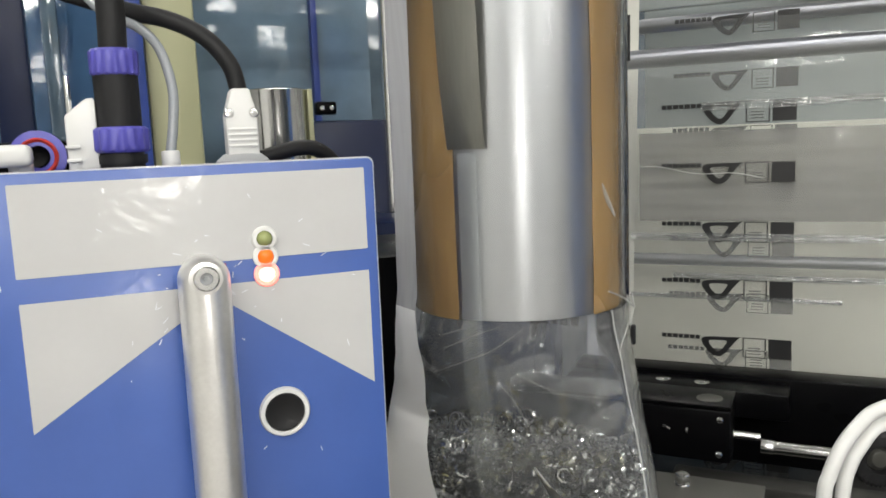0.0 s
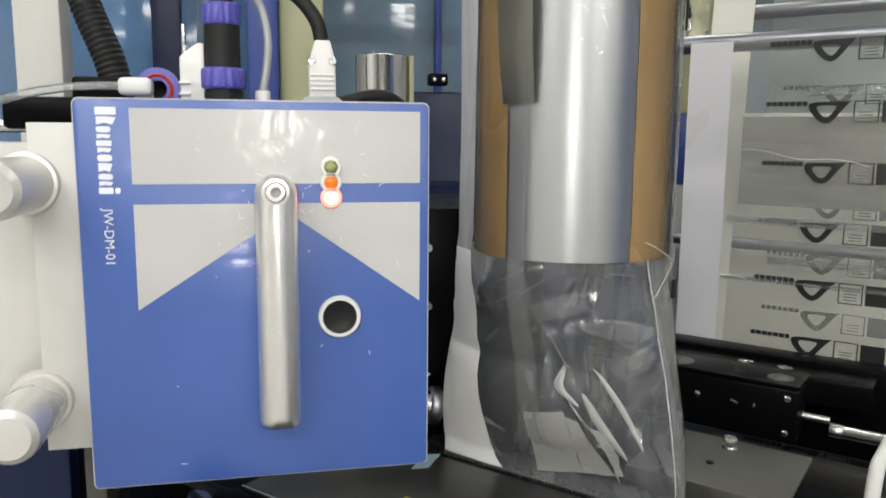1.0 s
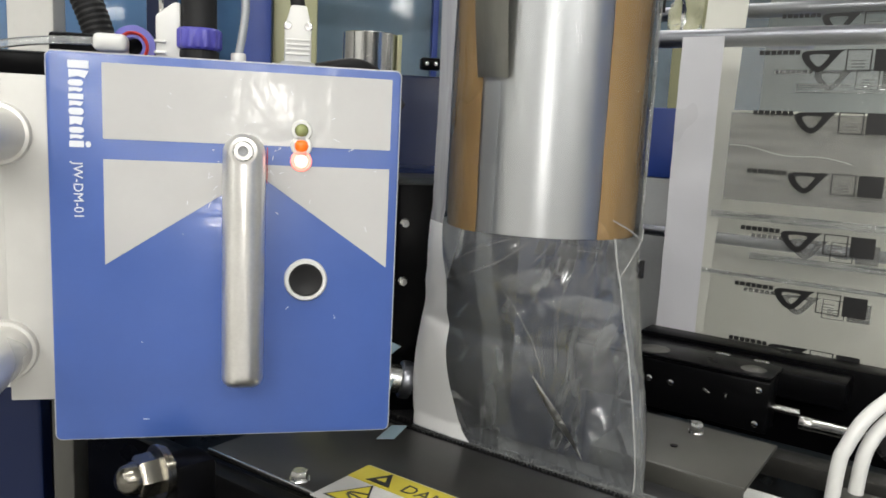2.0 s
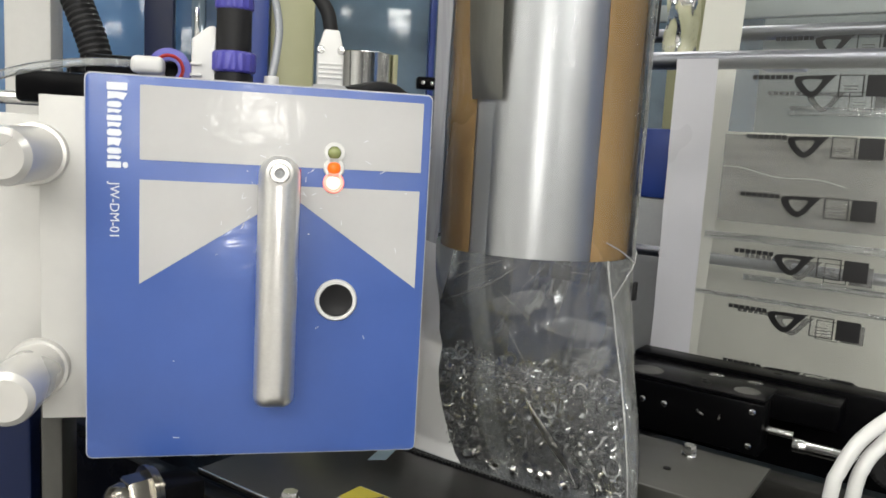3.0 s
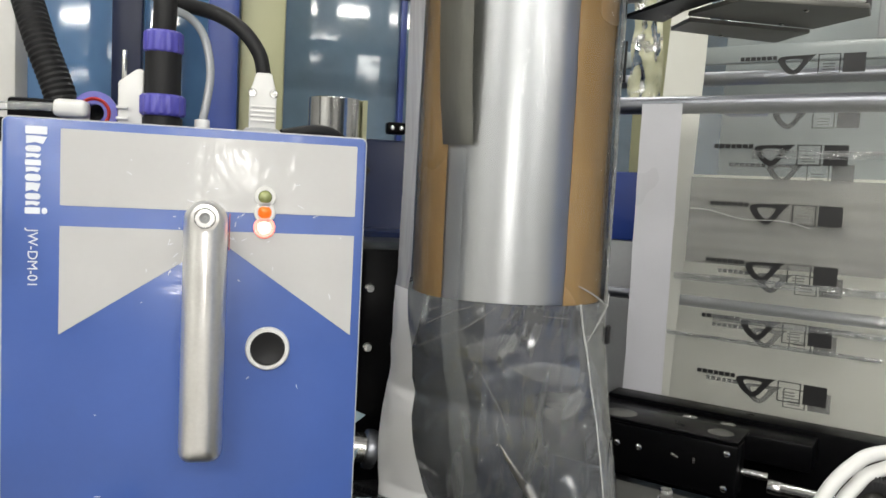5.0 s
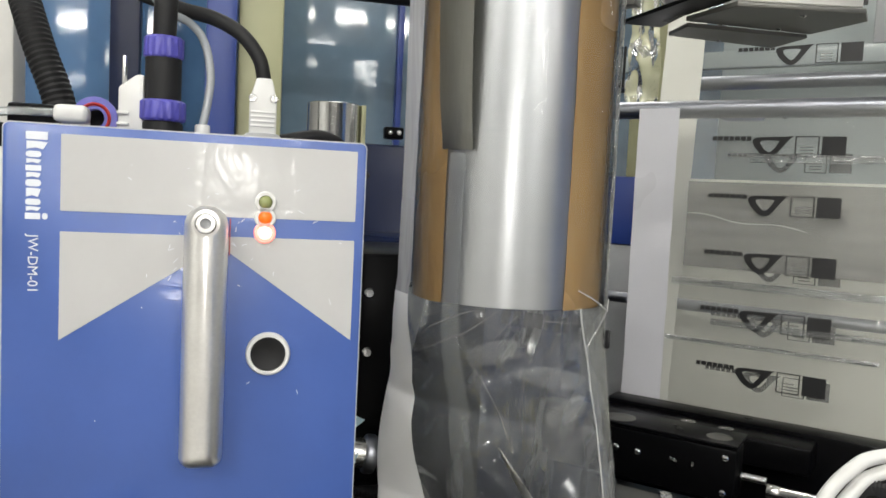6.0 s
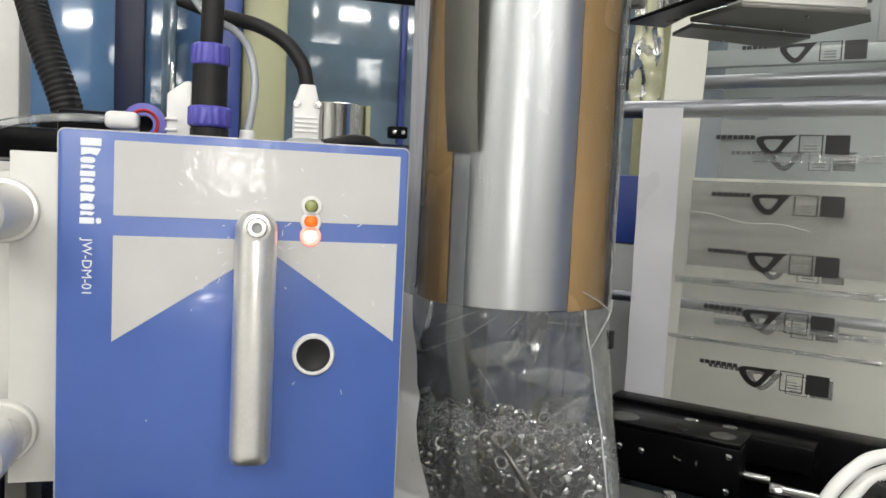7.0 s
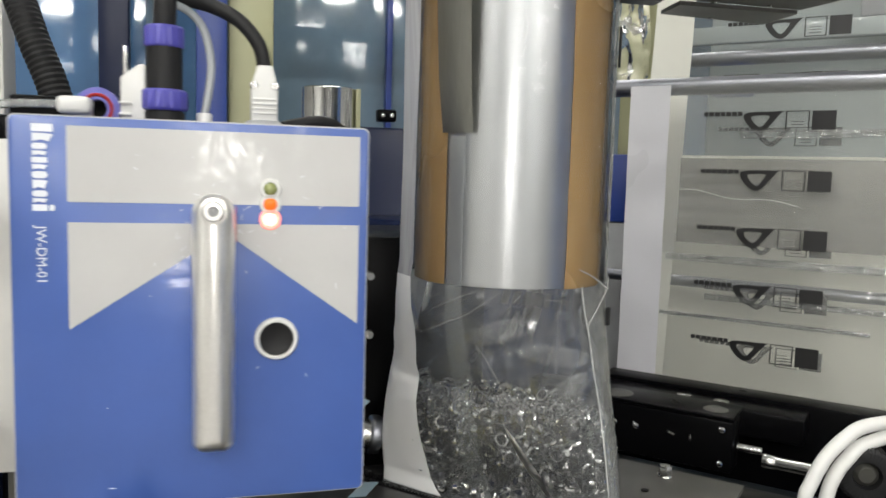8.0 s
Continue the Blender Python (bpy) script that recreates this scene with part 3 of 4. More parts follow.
def spring_strap():
    t = thing("spring_strap", "grey spring steel strap bent over the tube", "strap", m=MF)
    bm = bmesh.new()
    rows = []
    for j in range(31):
        z = 0.0392 + 0.34 * j / 30
        out = 0.0075 + 0.022 * (1 - math.exp(-max(0, z - 0.06) * 9)) * 0.35 - 0.0035 * max(0, 1 - j / 2.5)
        row = []
        for i in range(7):
            a = radians(-93.0 - 0.6 * j / 6) + (i - 3) / 3 * 0.0104 / R
            row.append(Vector(((R + out) * math.cos(a), (R + out) * math.sin(a), z)))
        rows.append(row)
    vs = [[bm.verts.new(p) for p in r] for r in rows]
    for a, b in zip(vs, vs[1:]):
        for i in range(6):
            bm.faces.new((a[i], a[i + 1], b[i + 1], b[i]))
    bmesh.ops.solidify(bm, geom=bm.faces[:], thickness=0.0008)
    part("strap_blade", bm, "strap", t, "brushed grey blade")
    part("strap_clamp", box(-0.03, 0.02, -R - 0.030, -R - 0.012, 0.36, 0.385, 0.002), "black", t, "black clamp above")
    return t


spring_strap()

JAW = -0.2205


def bag_point(a, z, off=0.0):
    """The film at the angle a (degrees in the machine frame) and height z."""
    k = min(1.0, max(0.0, (BOTTOM + 0.010 - z) / (BOTTOM - JAW)))
    s = k * k * (3 - 2 * k)
    ax = (R + 0.0030) * (1 - s) + 0.087 * s
    by = (R + 0.0030) * (1 - s) + 0.0035 * s
    if k > 0.5:  # the filled end bulges
        by += 0.010 * math.sin(math.pi * min(1.0, (k - 0.5) * 2.05)) ** 0.8 if k < 0.985 else 0.0
    w = 0.0012 * noise.noise((math.cos(radians(a)) * 2.2, math.sin(radians(a)) * 2.2, z * 16)) * min(1.0, 0.25 + 3 * k)
    # taut panes between a few sharp creases
    f = noise.noise((a * 0.030 + z * 10, z * 22 - a * 0.012, 7.0))
    g = noise.noise((a * 0.055 - z * 25, z * 30, 2.0))
    w += (0.0050 * (0.5 - abs(f)) + 0.0022 * (0.5 - abs(g))) * min(1.0, 2.5 * k) * abs(math.sin(radians(a))) * (1 - 0.6 * k)
    ca, sa = math.cos(radians(a)), math.sin(radians(a))
    if ca < 0:  # the banded end spreads sooner and further
        ax += 0.036 * k * (1.33 - k)
    # on the tube the loose film stands off in a ridge on the banded side
    d = abs((a + 150 + 180) % 360 - 180)
    h = 1 + (1 / math.cos(radians(max(0.0, 27 - d))) - 1) * max(0.0, 1 - 2.2 * k)
    return Vector(((ax + w + off) * ca * h, (by + w + off) * sa * h, z))


def sheet(fa, fb, na, za, zb, nz, off=0.0):
    """A piece of the film between two angles, which may change with the height."""
    bm = bmesh.new()
    g = []
    for j in range(nz + 1):
        z = za + (zb - za) * j / nz
        a0, a1 = fa(z), fb(z)
        g.append([bm.verts.new(bag_point(a0 + (a1 - a0) * i / na, z, off)) for i in range(na + 1)])
    for j in range(nz):
        for i in range(na):
            bm.faces.new((g[j][i], g[j][i + 1], g[j + 1][i + 1], g[j + 1][i]))
    return bm


def film_bag():
    t = thing("film_bag", "clear plastic film drawn over the tube into a bag", "plastic bag", m=MF)
    def band_a(z):
        flare = min(1.0, max(0.0, (-0.203 - z) / 0.0175))
        return -132 + 15 * (z - BOTTOM) if z > BOTTOM else -132 + 9 * min(1.0, (BOTTOM - z) / 0.035) + 6 * flare * flare
    def band_b(z):
        return -188 if z > BOTTOM else -188 - 23 * (BOTTOM - z) / 0.166
    def seam_a(z):
        return -97 if z > BOTTOM else -97 - 4 * min(1.0, (BOTTOM - z) / 0.08)
    def fold_a(z):
        return -20 + 2.5 * min(1.0, (BOTTOM - z) / 0.03) - 6.0 * max(0.0, (BOTTOM - z - 0.04) / 0.12)
    part("clear_wall", sheet(band_a, lambda z: band_b(z) + 360, 150, BOTTOM, 0.40, 90), "film", t, "clear glossy film on the tube")
    part("bag_wall", sheet(band_a, lambda z: band_b(z) + 360, 170, JAW, BOTTOM, 90), "bag_film", t, "clear creased bag wall")
    part("white_band", sheet(band_b, band_a, 40, JAW, BOTTOM, 90), "band", t, "opaque white film band")
    part("white_band", sheet(band_b, band_a, 40, BOTTOM, 0.40, 110), "band_loose", t, "loose hazy film ridge beside the tape")
    part("seam", sheet(seam_a, lambda z: seam_a(z) + 9.5, 10, JAW, 0.037, 110, 0.0012), "seam", t, "milky ribbed lengthwise seam")
    for k in range(5):
        part("seam_line", sheet(lambda z: seam_a(z) + 0.2 + 2.2 * k, lambda z: seam_a(z) + 0.42 + 2.2 * k, 1, JAW + 0.01, 0.036, 60, 0.0016), "seam", t)
    # fold lines as pale strips: the highlight is put into their colour
    part("fold_line", sheet(fold_a, lambda z: fold_a(z) + 1.3, 2, JAW + 0.002, BOTTOM + 0.001, 60, 0.0012), "crease", t, "fold line with its glint painted pale")
    part("side_gusset", sheet(lambda z: fold_a(z) + 1.4, lambda z: 16.0, 12, JAW + 0.002, BOTTOM, 60, 0.0008), "gusset", t, "doubled hazy side fold")
    part("side_fold", sheet(lambda z: 14.0 + 3 * noise.noise((z * 22, 9.0, 1.0)), lambda z: 15.5 + 3 * noise.noise((z * 22, 9.4, 1.0)), 2, JAW + 0.002, 0.39, 120, 0.0014), "crease", t, "crumpled edge fold with its glint painted in")
    part("side_fold", sheet(lambda z: 8.0 + 3 * noise.noise((z * 30, 1.0, 1.0)), lambda z: 9.5 + 3 * noise.noise((z * 30, 1.6, 1.0)), 2, JAW + 0.002, 0.39, 120, 0.0014), "crease", t, "fold line with its glint painted pale")
    part("side_crumple", sheet(lambda z: 5.0 + 4 * noise.noise((z * 14, 2.0, 5.0)), lambda z: 27.0, 10, BOTTOM, 0.39, 140, 0.0018), "crumple", t, "crumpled glossy film edge")
    # gathers where the film leaves the tube, their glints painted milky
    def gather(points, r):
        return hose(points, r, 6, 8)
    a, b, c = bag_point(-22, BOTTOM + 0.012, 0.002), bag_point(2, BOTTOM - 0.002, 0.005), bag_point(12, BOTTOM + 0.004, 0.003)
    part("gather", gather([a, (a + b) / 2 + Vector((0.001, -0.001, 0.001)), b], 0.00045), "crease", t, "pinched fold with its glint painted in")
    part("gather", gather([b, (b + c) / 2, c], 0.0004), "crease", t, "pinched fold with its glint painted in")
    part("gather", gather([b, bag_point(-4, BOTTOM - 0.012, 0.002), bag_point(-17, BOTTOM - 0.024, 0.001)], 0.0003), "crease", t, "pinched fold with its glint painted in")
    def crease(r, *az):
        line = glide([(a, 0, z) for a, z in az], 5)
        return gather([bag_point(p.x, p.z, 0.0006) for p in line], r * 0.45)
    # creases whose bright edges are drawn as thin milky lines
    for r, az in ((0.00030, ((-85, -0.090), (-79, -0.104), (-72, -0.140))), (0.00028, ((-116, -0.090), (-97, -0.078), (-84, -0.070), (-67, -0.056))), (0.00030, ((-108, -0.072), (-92, -0.062), (-79, -0.056))), (0.00022, ((-109, -0.064), (-96, -0.058))), (0.00022, ((-69, -0.072), (-56, -0.057))), (0.00022, ((-81, -0.075), (-65, -0.092), (-30, -0.110))), (0.00032, ((-43, -0.060), (-22, -0.062), (7, -0.060))), (0.00022, ((-23, -0.078), (0, -0.083), (13, -0.090)))):
        part("fold_line", crease(r, *az), "crease", t, "fine crease with its glint painted in")
    for k in range(7):
        part("faint_print", sheet(lambda z: 70 + 6.5 * k, lambda z: 74.5 + 6.5 * k, 2, -0.083, -0.073, 3, -0.001), "ghost_ink", t, "faint printed bars on the far wall")
    q = bag_point(14, -0.076, 0.002)
    part("black_tab", box(q.x - 0.001, q.x + 0.0015, q.y - 0.002, q.y + 0.002, q.z - 0.006, q.z + 0.006, 0.0006), "rubber", t, "small black tab on the edge")
    e1, e2 = bag_point(19, 0.086, 0.003), bag_point(19, 0.112, 0.003)
    part("black_tab", rod(e1, e2, 0.0009, 8, 0.0002), "rubber", t, "thin black mark on the film edge")
    # highlights on the film, painted as milky patches
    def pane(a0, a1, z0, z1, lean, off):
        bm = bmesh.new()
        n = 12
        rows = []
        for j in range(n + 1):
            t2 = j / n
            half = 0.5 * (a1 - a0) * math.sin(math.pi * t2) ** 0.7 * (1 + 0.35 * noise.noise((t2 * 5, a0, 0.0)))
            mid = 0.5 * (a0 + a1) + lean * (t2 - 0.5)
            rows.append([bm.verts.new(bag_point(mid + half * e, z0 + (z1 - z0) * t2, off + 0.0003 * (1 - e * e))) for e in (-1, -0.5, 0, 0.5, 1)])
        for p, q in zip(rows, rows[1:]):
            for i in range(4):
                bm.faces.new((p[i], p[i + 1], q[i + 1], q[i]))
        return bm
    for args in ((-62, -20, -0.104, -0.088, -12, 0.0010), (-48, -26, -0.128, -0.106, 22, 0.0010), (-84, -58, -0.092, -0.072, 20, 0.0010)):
        part("glint_pane", pane(*args), "pane", t, "glint on the film painted as a milky patch")
    part("glint_pane", pane(-69.5, -65.5, -0.206, -0.146, -18, 0.0022), "painted_glare", t, "slanting glint over the eyelets, painted milky")
    part("end_seal", box(-0.098, 0.098, -0.004, 0.004, JAW - 0.012, JAW + 0.001, 0.001), "seam", t, "flat heat-sealed end")
    return t


film_bag()


def glare_fold(patches, streaks):
    """Stiff folds of the film with milky painted glare, which are drawn down with it."""
    t = thing("glare_fold", "fold of clear film in the empty bag, its glare painted milky", "film fold", "folds of film", MF)
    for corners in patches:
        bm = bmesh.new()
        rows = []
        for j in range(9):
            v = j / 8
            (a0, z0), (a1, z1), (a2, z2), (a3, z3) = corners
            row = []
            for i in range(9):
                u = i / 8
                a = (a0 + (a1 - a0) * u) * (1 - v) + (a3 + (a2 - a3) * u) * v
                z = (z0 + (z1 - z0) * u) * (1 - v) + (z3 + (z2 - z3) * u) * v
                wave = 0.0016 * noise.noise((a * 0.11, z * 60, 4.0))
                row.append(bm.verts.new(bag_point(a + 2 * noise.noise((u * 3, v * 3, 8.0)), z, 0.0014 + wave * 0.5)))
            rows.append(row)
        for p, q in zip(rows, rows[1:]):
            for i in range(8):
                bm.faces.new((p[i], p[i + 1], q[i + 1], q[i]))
        part("glare_face", bm, "painted_glare", t, "glare on a fold's face, painted milky")
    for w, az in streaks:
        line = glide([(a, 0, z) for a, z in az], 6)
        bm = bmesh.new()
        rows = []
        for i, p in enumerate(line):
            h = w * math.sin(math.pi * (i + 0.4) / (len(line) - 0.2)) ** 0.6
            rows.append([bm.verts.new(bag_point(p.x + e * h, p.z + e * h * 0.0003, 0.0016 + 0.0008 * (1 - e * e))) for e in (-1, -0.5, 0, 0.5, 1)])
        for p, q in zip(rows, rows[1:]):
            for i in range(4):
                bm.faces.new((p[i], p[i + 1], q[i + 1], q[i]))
        part("glare_ridge", bm, "painted_glare", t, "glare along a fold's ridge, painted milky")
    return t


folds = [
    glare_fold((((-99, -0.164), (-80, -0.156), (-77, -0.206), (-99, -0.214)), ((-79, -0.160), (-60, -0.168), (-56, -0.200), (-77, -0.206))), ((2.6, ((-69, -0.140), (-62, -0.164), (-53, -0.186))), (1.8, ((-62, -0.122), (-51, -0.146), (-43, -0.176))), (2.4, ((-76, -0.122), (-80, -0.138), (-72, -0.150))))),
    glare_fold((((-101, -0.156), (-84, -0.164), (-82, -0.178), (-100, -0.178)), ((-82, -0.172), (-60, -0.182), (-54, -0.212), (-78, -0.214))), ((2.4, ((-60, -0.128), (-53, -0.154), (-47, -0.182))), (1.6, ((-96, -0.168), (-90, -0.186), (-84, -0.208))))),
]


# ---- rings: three portions, each in clusters that fall, lie, and are drawn down with the bag ----
def ring_mesh(bm, m, ro, ri, h):
    seg, prof = 12, ((ri, -h / 2), (ri * 1.25, -h / 2), (ri * 1.22, h * 0.2), (ro * 0.92, h * 0.3), (ro, h * 0.42), (ro * 0.8, h / 2), (ri, h * 0.36))
    g = [[bm.verts.new(m @ Vector((r * math.cos(2 * math.pi * i / seg), r * math.sin(2 * math.pi * i / seg), z))) for i in range(seg)] for r, z in prof]
    g.append(g[0])
    for a, b in zip(g, g[1:]):
        for i in range(seg):
            bm.faces.new((a[i], a[(i + 1) % seg], b[(i + 1) % seg], b[i]))


LEVEL = -0.146
CLUSTERS = [(-0.090, -0.030, JAW, -0.165), (-0.030, 0.030, JAW, -0.165), (0.030, 0.090, JAW, -0.165), (-0.090, -0.030, -0.165, LEVEL), (-0.030, 0.030, -0.165, LEVEL), (0.030, 0.090, -0.165, LEVEL)]


def ring_portion(seed):
    rnd = random.Random(seed)
    pts, cells = [], collections.defaultdict(list)
    for tries in range(26000):
        z = rnd.uniform(JAW + 0.009, LEVEL + 0.004 + 0.008 * noise.noise((tries * 0.01, seed, 0)))
        q = bag_point(rnd.uniform(0, 360), z, -0.0080)
        p = Vector((q.x, q.y * (1 if rnd.random() < 0.6 else rnd.uniform(0.0, 1)), z))
        cell = (int(p.x // 0.006), int(p.y // 0.006), int(p.z // 0.006))
        near = [o for i in (-1, 0, 1) for j in (-1, 0, 1) for l in (-1, 0, 1) for o in cells[(cell[0] + i, cell[1] + j, cell[2] + l)]]
        if len(pts) >= 460 or abs(p.x) > 0.074 or (p.x < -0.062 and z < -0.180) or any((p - o).length_squared < 0.0068 ** 2 for o in near):
            continue
        pts.append(p)
        cells[cell].append(p)
    out = []
    for c, (a, b, za, zb) in enumerate(CLUSTERS):
        bm, bm2 = bmesh.new(), bmesh.new()
        ctr = Vector(((a + b) / 2, 0, (za + zb) / 2))
        for p in pts:
            if a <= p.x < b and (za <= p.z < zb or (c > 2 and p.z >= zb)):
                e = Euler((rnd.uniform(0, 6.28), rnd.uniform(0, 6.28), rnd.uniform(0, 6.28)))
                ring_mesh(bm if rnd.random() < 0.95 else bm2, Matrix.Translation(p - ctr) @ e.to_matrix().to_4x4(), 0.0060, 0.0037, 0.0042)
        t = thing("metal_rings", "heap of small shiny metal eyelets in the clear bag", "eyelets", "portions of eyelets", MF @ Matrix.Translation(ctr), "stuff")
        part("zinc_eyelets", bm, "ring", t, "shiny zinc eyelets")
        part("brass_eyelets", bm2, "ring_brass", t, "yellowish eyelets")
        out.append((t, ctr))
    return out


portions = [ring_portion(s) for s in (11, 12, 13)]


# ---- printed film web ----
WEB_V = 0.50
PITCH = 0.0676
K = 1.13


def print_unit(parent, u0, v, z, ink):
    """One printed unit: a solid square, an outlined one, the looped mark, and the lettering as bars."""
    def flat(polys, nm, mat, par):
        bm = bmesh.new()
        for poly in polys:
            bm.faces.new([bm.verts.new((K * x, 0, K * y)) for x, y in poly])
        return part(nm, bm, mat, par, smooth=False)
    def quad(x0, x1, y0, y1):
        return [(x0, y0), (x1, y0), (x1, y1), (x0, y1)]
    e = flat([quad(-0.0215, 0, -0.0105, 0.0098)], "print_unit", ink, parent)
    e.matrix_basis = pose(u0, v, z)
    flat([quad(-0.046, -0.0448, -0.011, 0.010), quad(-0.0250, -0.0238, -0.011, 0.010), quad(-0.0448, -0.0250, -0.011, -0.0100), quad(-0.0448, -0.0250, 0.0090, 0.010)], "square_outline", ink, e)
    flat([quad(-0.041, -0.029, -0.0075 + 0.003 * k, -0.0062 + 0.003 * k) for k in range(3)], "fine_print", "grey_ink", e)
    bm = bmesh.new()
    rim = glide([(-0.0478, 0, 0.0100), (-0.0600, 0, 0.0094), (-0.0720, 0, 0.0092), (-0.0820, 0, 0.0086), (-0.0866, 0, 0.0058), (-0.0842, 0, -0.0010), (-0.0775, 0, -0.0085), (-0.0705, 0, -0.0118), (-0.0640, 0, -0.0090), (-0.0580, 0, -0.0015), (-0.0520, 0, 0.0062), (-0.0478, 0, 0.0100)], 3)[:-1]
    hole = glide([(-0.0610, 0, 0.0050), (-0.0650, 0, 0.0056), (-0.0700, 0, 0.0057), (-0.0755, 0, 0.0056), (-0.0790, 0, 0.0042), (-0.0780, 0, 0.0008), (-0.0740, 0, -0.0040), (-0.0703, 0, -0.0062), (-0.0670, 0, -0.0046), (-0.0640, 0, -0.0006), (-0.0620, 0, 0.0026), (-0.0610, 0, 0.0050)], 3)[:-1]
    outer, inner = [[bm.verts.new(K * q) for q in line] for line in (rim, hole)]
    for i in range(len(outer)):
        j = (i + 1) % len(outer)
        bm.faces.new((outer[i], outer[j], inner[j], inner[i]))
    part("looped_mark", bm, ink, e, smooth=False)
    bars, x = [], -0.0880
    for k in range(7):
        w = 0.0052 if k % 3 else 0.0044
        bars.append(quad(x - w, x, 0.0054, 0.0098))
        x -= w + 0.0008
    flat(bars, "lettering", ink, e)
    return e


def film_web():
    t = thing("film_web", "clear printed film web stretched below a steel roller", "plastic film", m=MF)
    def ply(name, u0, u1, v0, z0, v1, z1, mat, label):
        bm = bmesh.new()
        n = 30
        rows = [[bm.verts.new((u, v0 + (v1 - v0) * j / n + 0.0022 * noise.noise((u * 9, j * 0.35, v0 * 10)), z0 + (z1 - z0) * j / n)) for u in [u0 + (u1 - u0) * i / 14 for i in range(15)]] for j in range(n + 1)]
        for a, b in zip(rows, rows[1:]):
            for i in range(14):
                bm.faces.new((a[i], a[i + 1], b[i + 1], b[i]))
        return part(name, bm, mat, t, label)
    V = WEB_V
    ply("front_ply", -0.0357, 0.55, V, -0.34, V, 0.131, "web", "clear film, wavy")
    ply("front_band", -0.086, -0.0357, V, -0.34, V, 0.131, "web_band", "opaque white film edge")
    ply("back_ply", -0.0380, 0.55, V + 0.028, -0.34, V + 0.125, 0.40, "web_clear", "clear film behind")
    ply("back_band", -0.090, -0.0380, V + 0.028, -0.34, V + 0.125, 0.40, "cream", "cream white film edge")
    # highlight of a ripple, drawn as a thin whitish line
    wave = [(-0.02 + 0.0125 * k, V - 0.0045, 0.004 - 0.0013 * k + 0.0022 * math.sin(k * 0.9)) for k in range(12)]
    part("ripple_highlight", hose(wave, 0.0005, 6, 5), "crease", t, "ripple's highlight drawn as a milky line")
    # light streaks on the web's pleats, laid on as hazy strips
    for u0, u1, z0, z1 in ((-0.030, 0.30, -0.083, -0.074), (0.02, 0.55, -0.128, -0.121), (-0.034, 0.20, -0.152, -0.147), (0.05, 0.55, 0.066, 0.076)):
        ply("pleat_streak", u0, u1, V - 0.006, z0, V - 0.0045, z1, "gusset", "bright streak of a pleat, put in as hazy film")
    ply("grey_patch", -0.023, 0.55, V + 0.016, -0.062, V + 0.016, 0.043, "web_dark", "grey translucent patch behind the front film")
    return t


web = film_web()


def front_prints():
    t = thing("front_print_run", "run of black printed units on the clear web", "print", m=MF)
    for k in range(8):
        print_unit(t, 0.150, WEB_V - 0.0036, 0.0861 - PITCH * k, "ink")
    return t


def back_prints():
    t = thing("back_print_run", "run of faint printed units on the film behind", "print", m=MF)
    for k in range(12):
        z = 0.3407 - PITCH * k
        print_unit(t, 0.150, WEB_V + 0.028 + 0.097 * (z + 0.34) / 0.74 - 0.0036, z, "ghost_ink" if z < 0.13 else "ink")
    return t


fronts, backs = front_prints(), back_prints()


def web_frame():
    def roller(label, v, z, r, u1=0.55):
        t = thing("film_roller", label, "roller", m=MF)
        part("roller_body", rod((-0.16, v, z), (u1, v, z), r, 28), "roller", t)
        part("journal", rod((-0.20, v, z), (-0.16, v, z), r * 0.5, 20), "chrome", t)
    roller("polished steel guide roller carrying the film", WEB_V + 0.0135, 0.1305, 0.011)
    roller("thin steel bar behind the film", WEB_V + 0.075, -0.118, 0.0075)
    single("backing_sheet", box(-0.10, 0.60, WEB_V + 0.130, WEB_V + 0.135, -0.34, 0.050, 0.001), "milk", "pale milky sheet behind the film", "panel", m=MF)


web_frame()


# ---- jaws, rails and plates below ----
def lower_machine():
    r = thing("cross_rail", "black anodised cross rail below the film", "rail", m=MF)
    part("rail_body", box(-0.09, 0.62, WEB_V - 0.045, WEB_V - 0.008, -0.330, -0.2285, 0.003), "black", r)
    part("rail_lip", box(-0.09, 0.15, WEB_V - 0.090, WEB_V - 0.046, -0.262, -0.2335, 0.002), "black", r)
    for u in (0.018, 0.060):
        part("lip_washer", lathe([(0, 0.0012), (0.007, 0.0010), (0.0085, 0)], 20, pose(u, WEB_V - 0.066, -0.2335)), "chrome", r)
    return r


lower_machine()


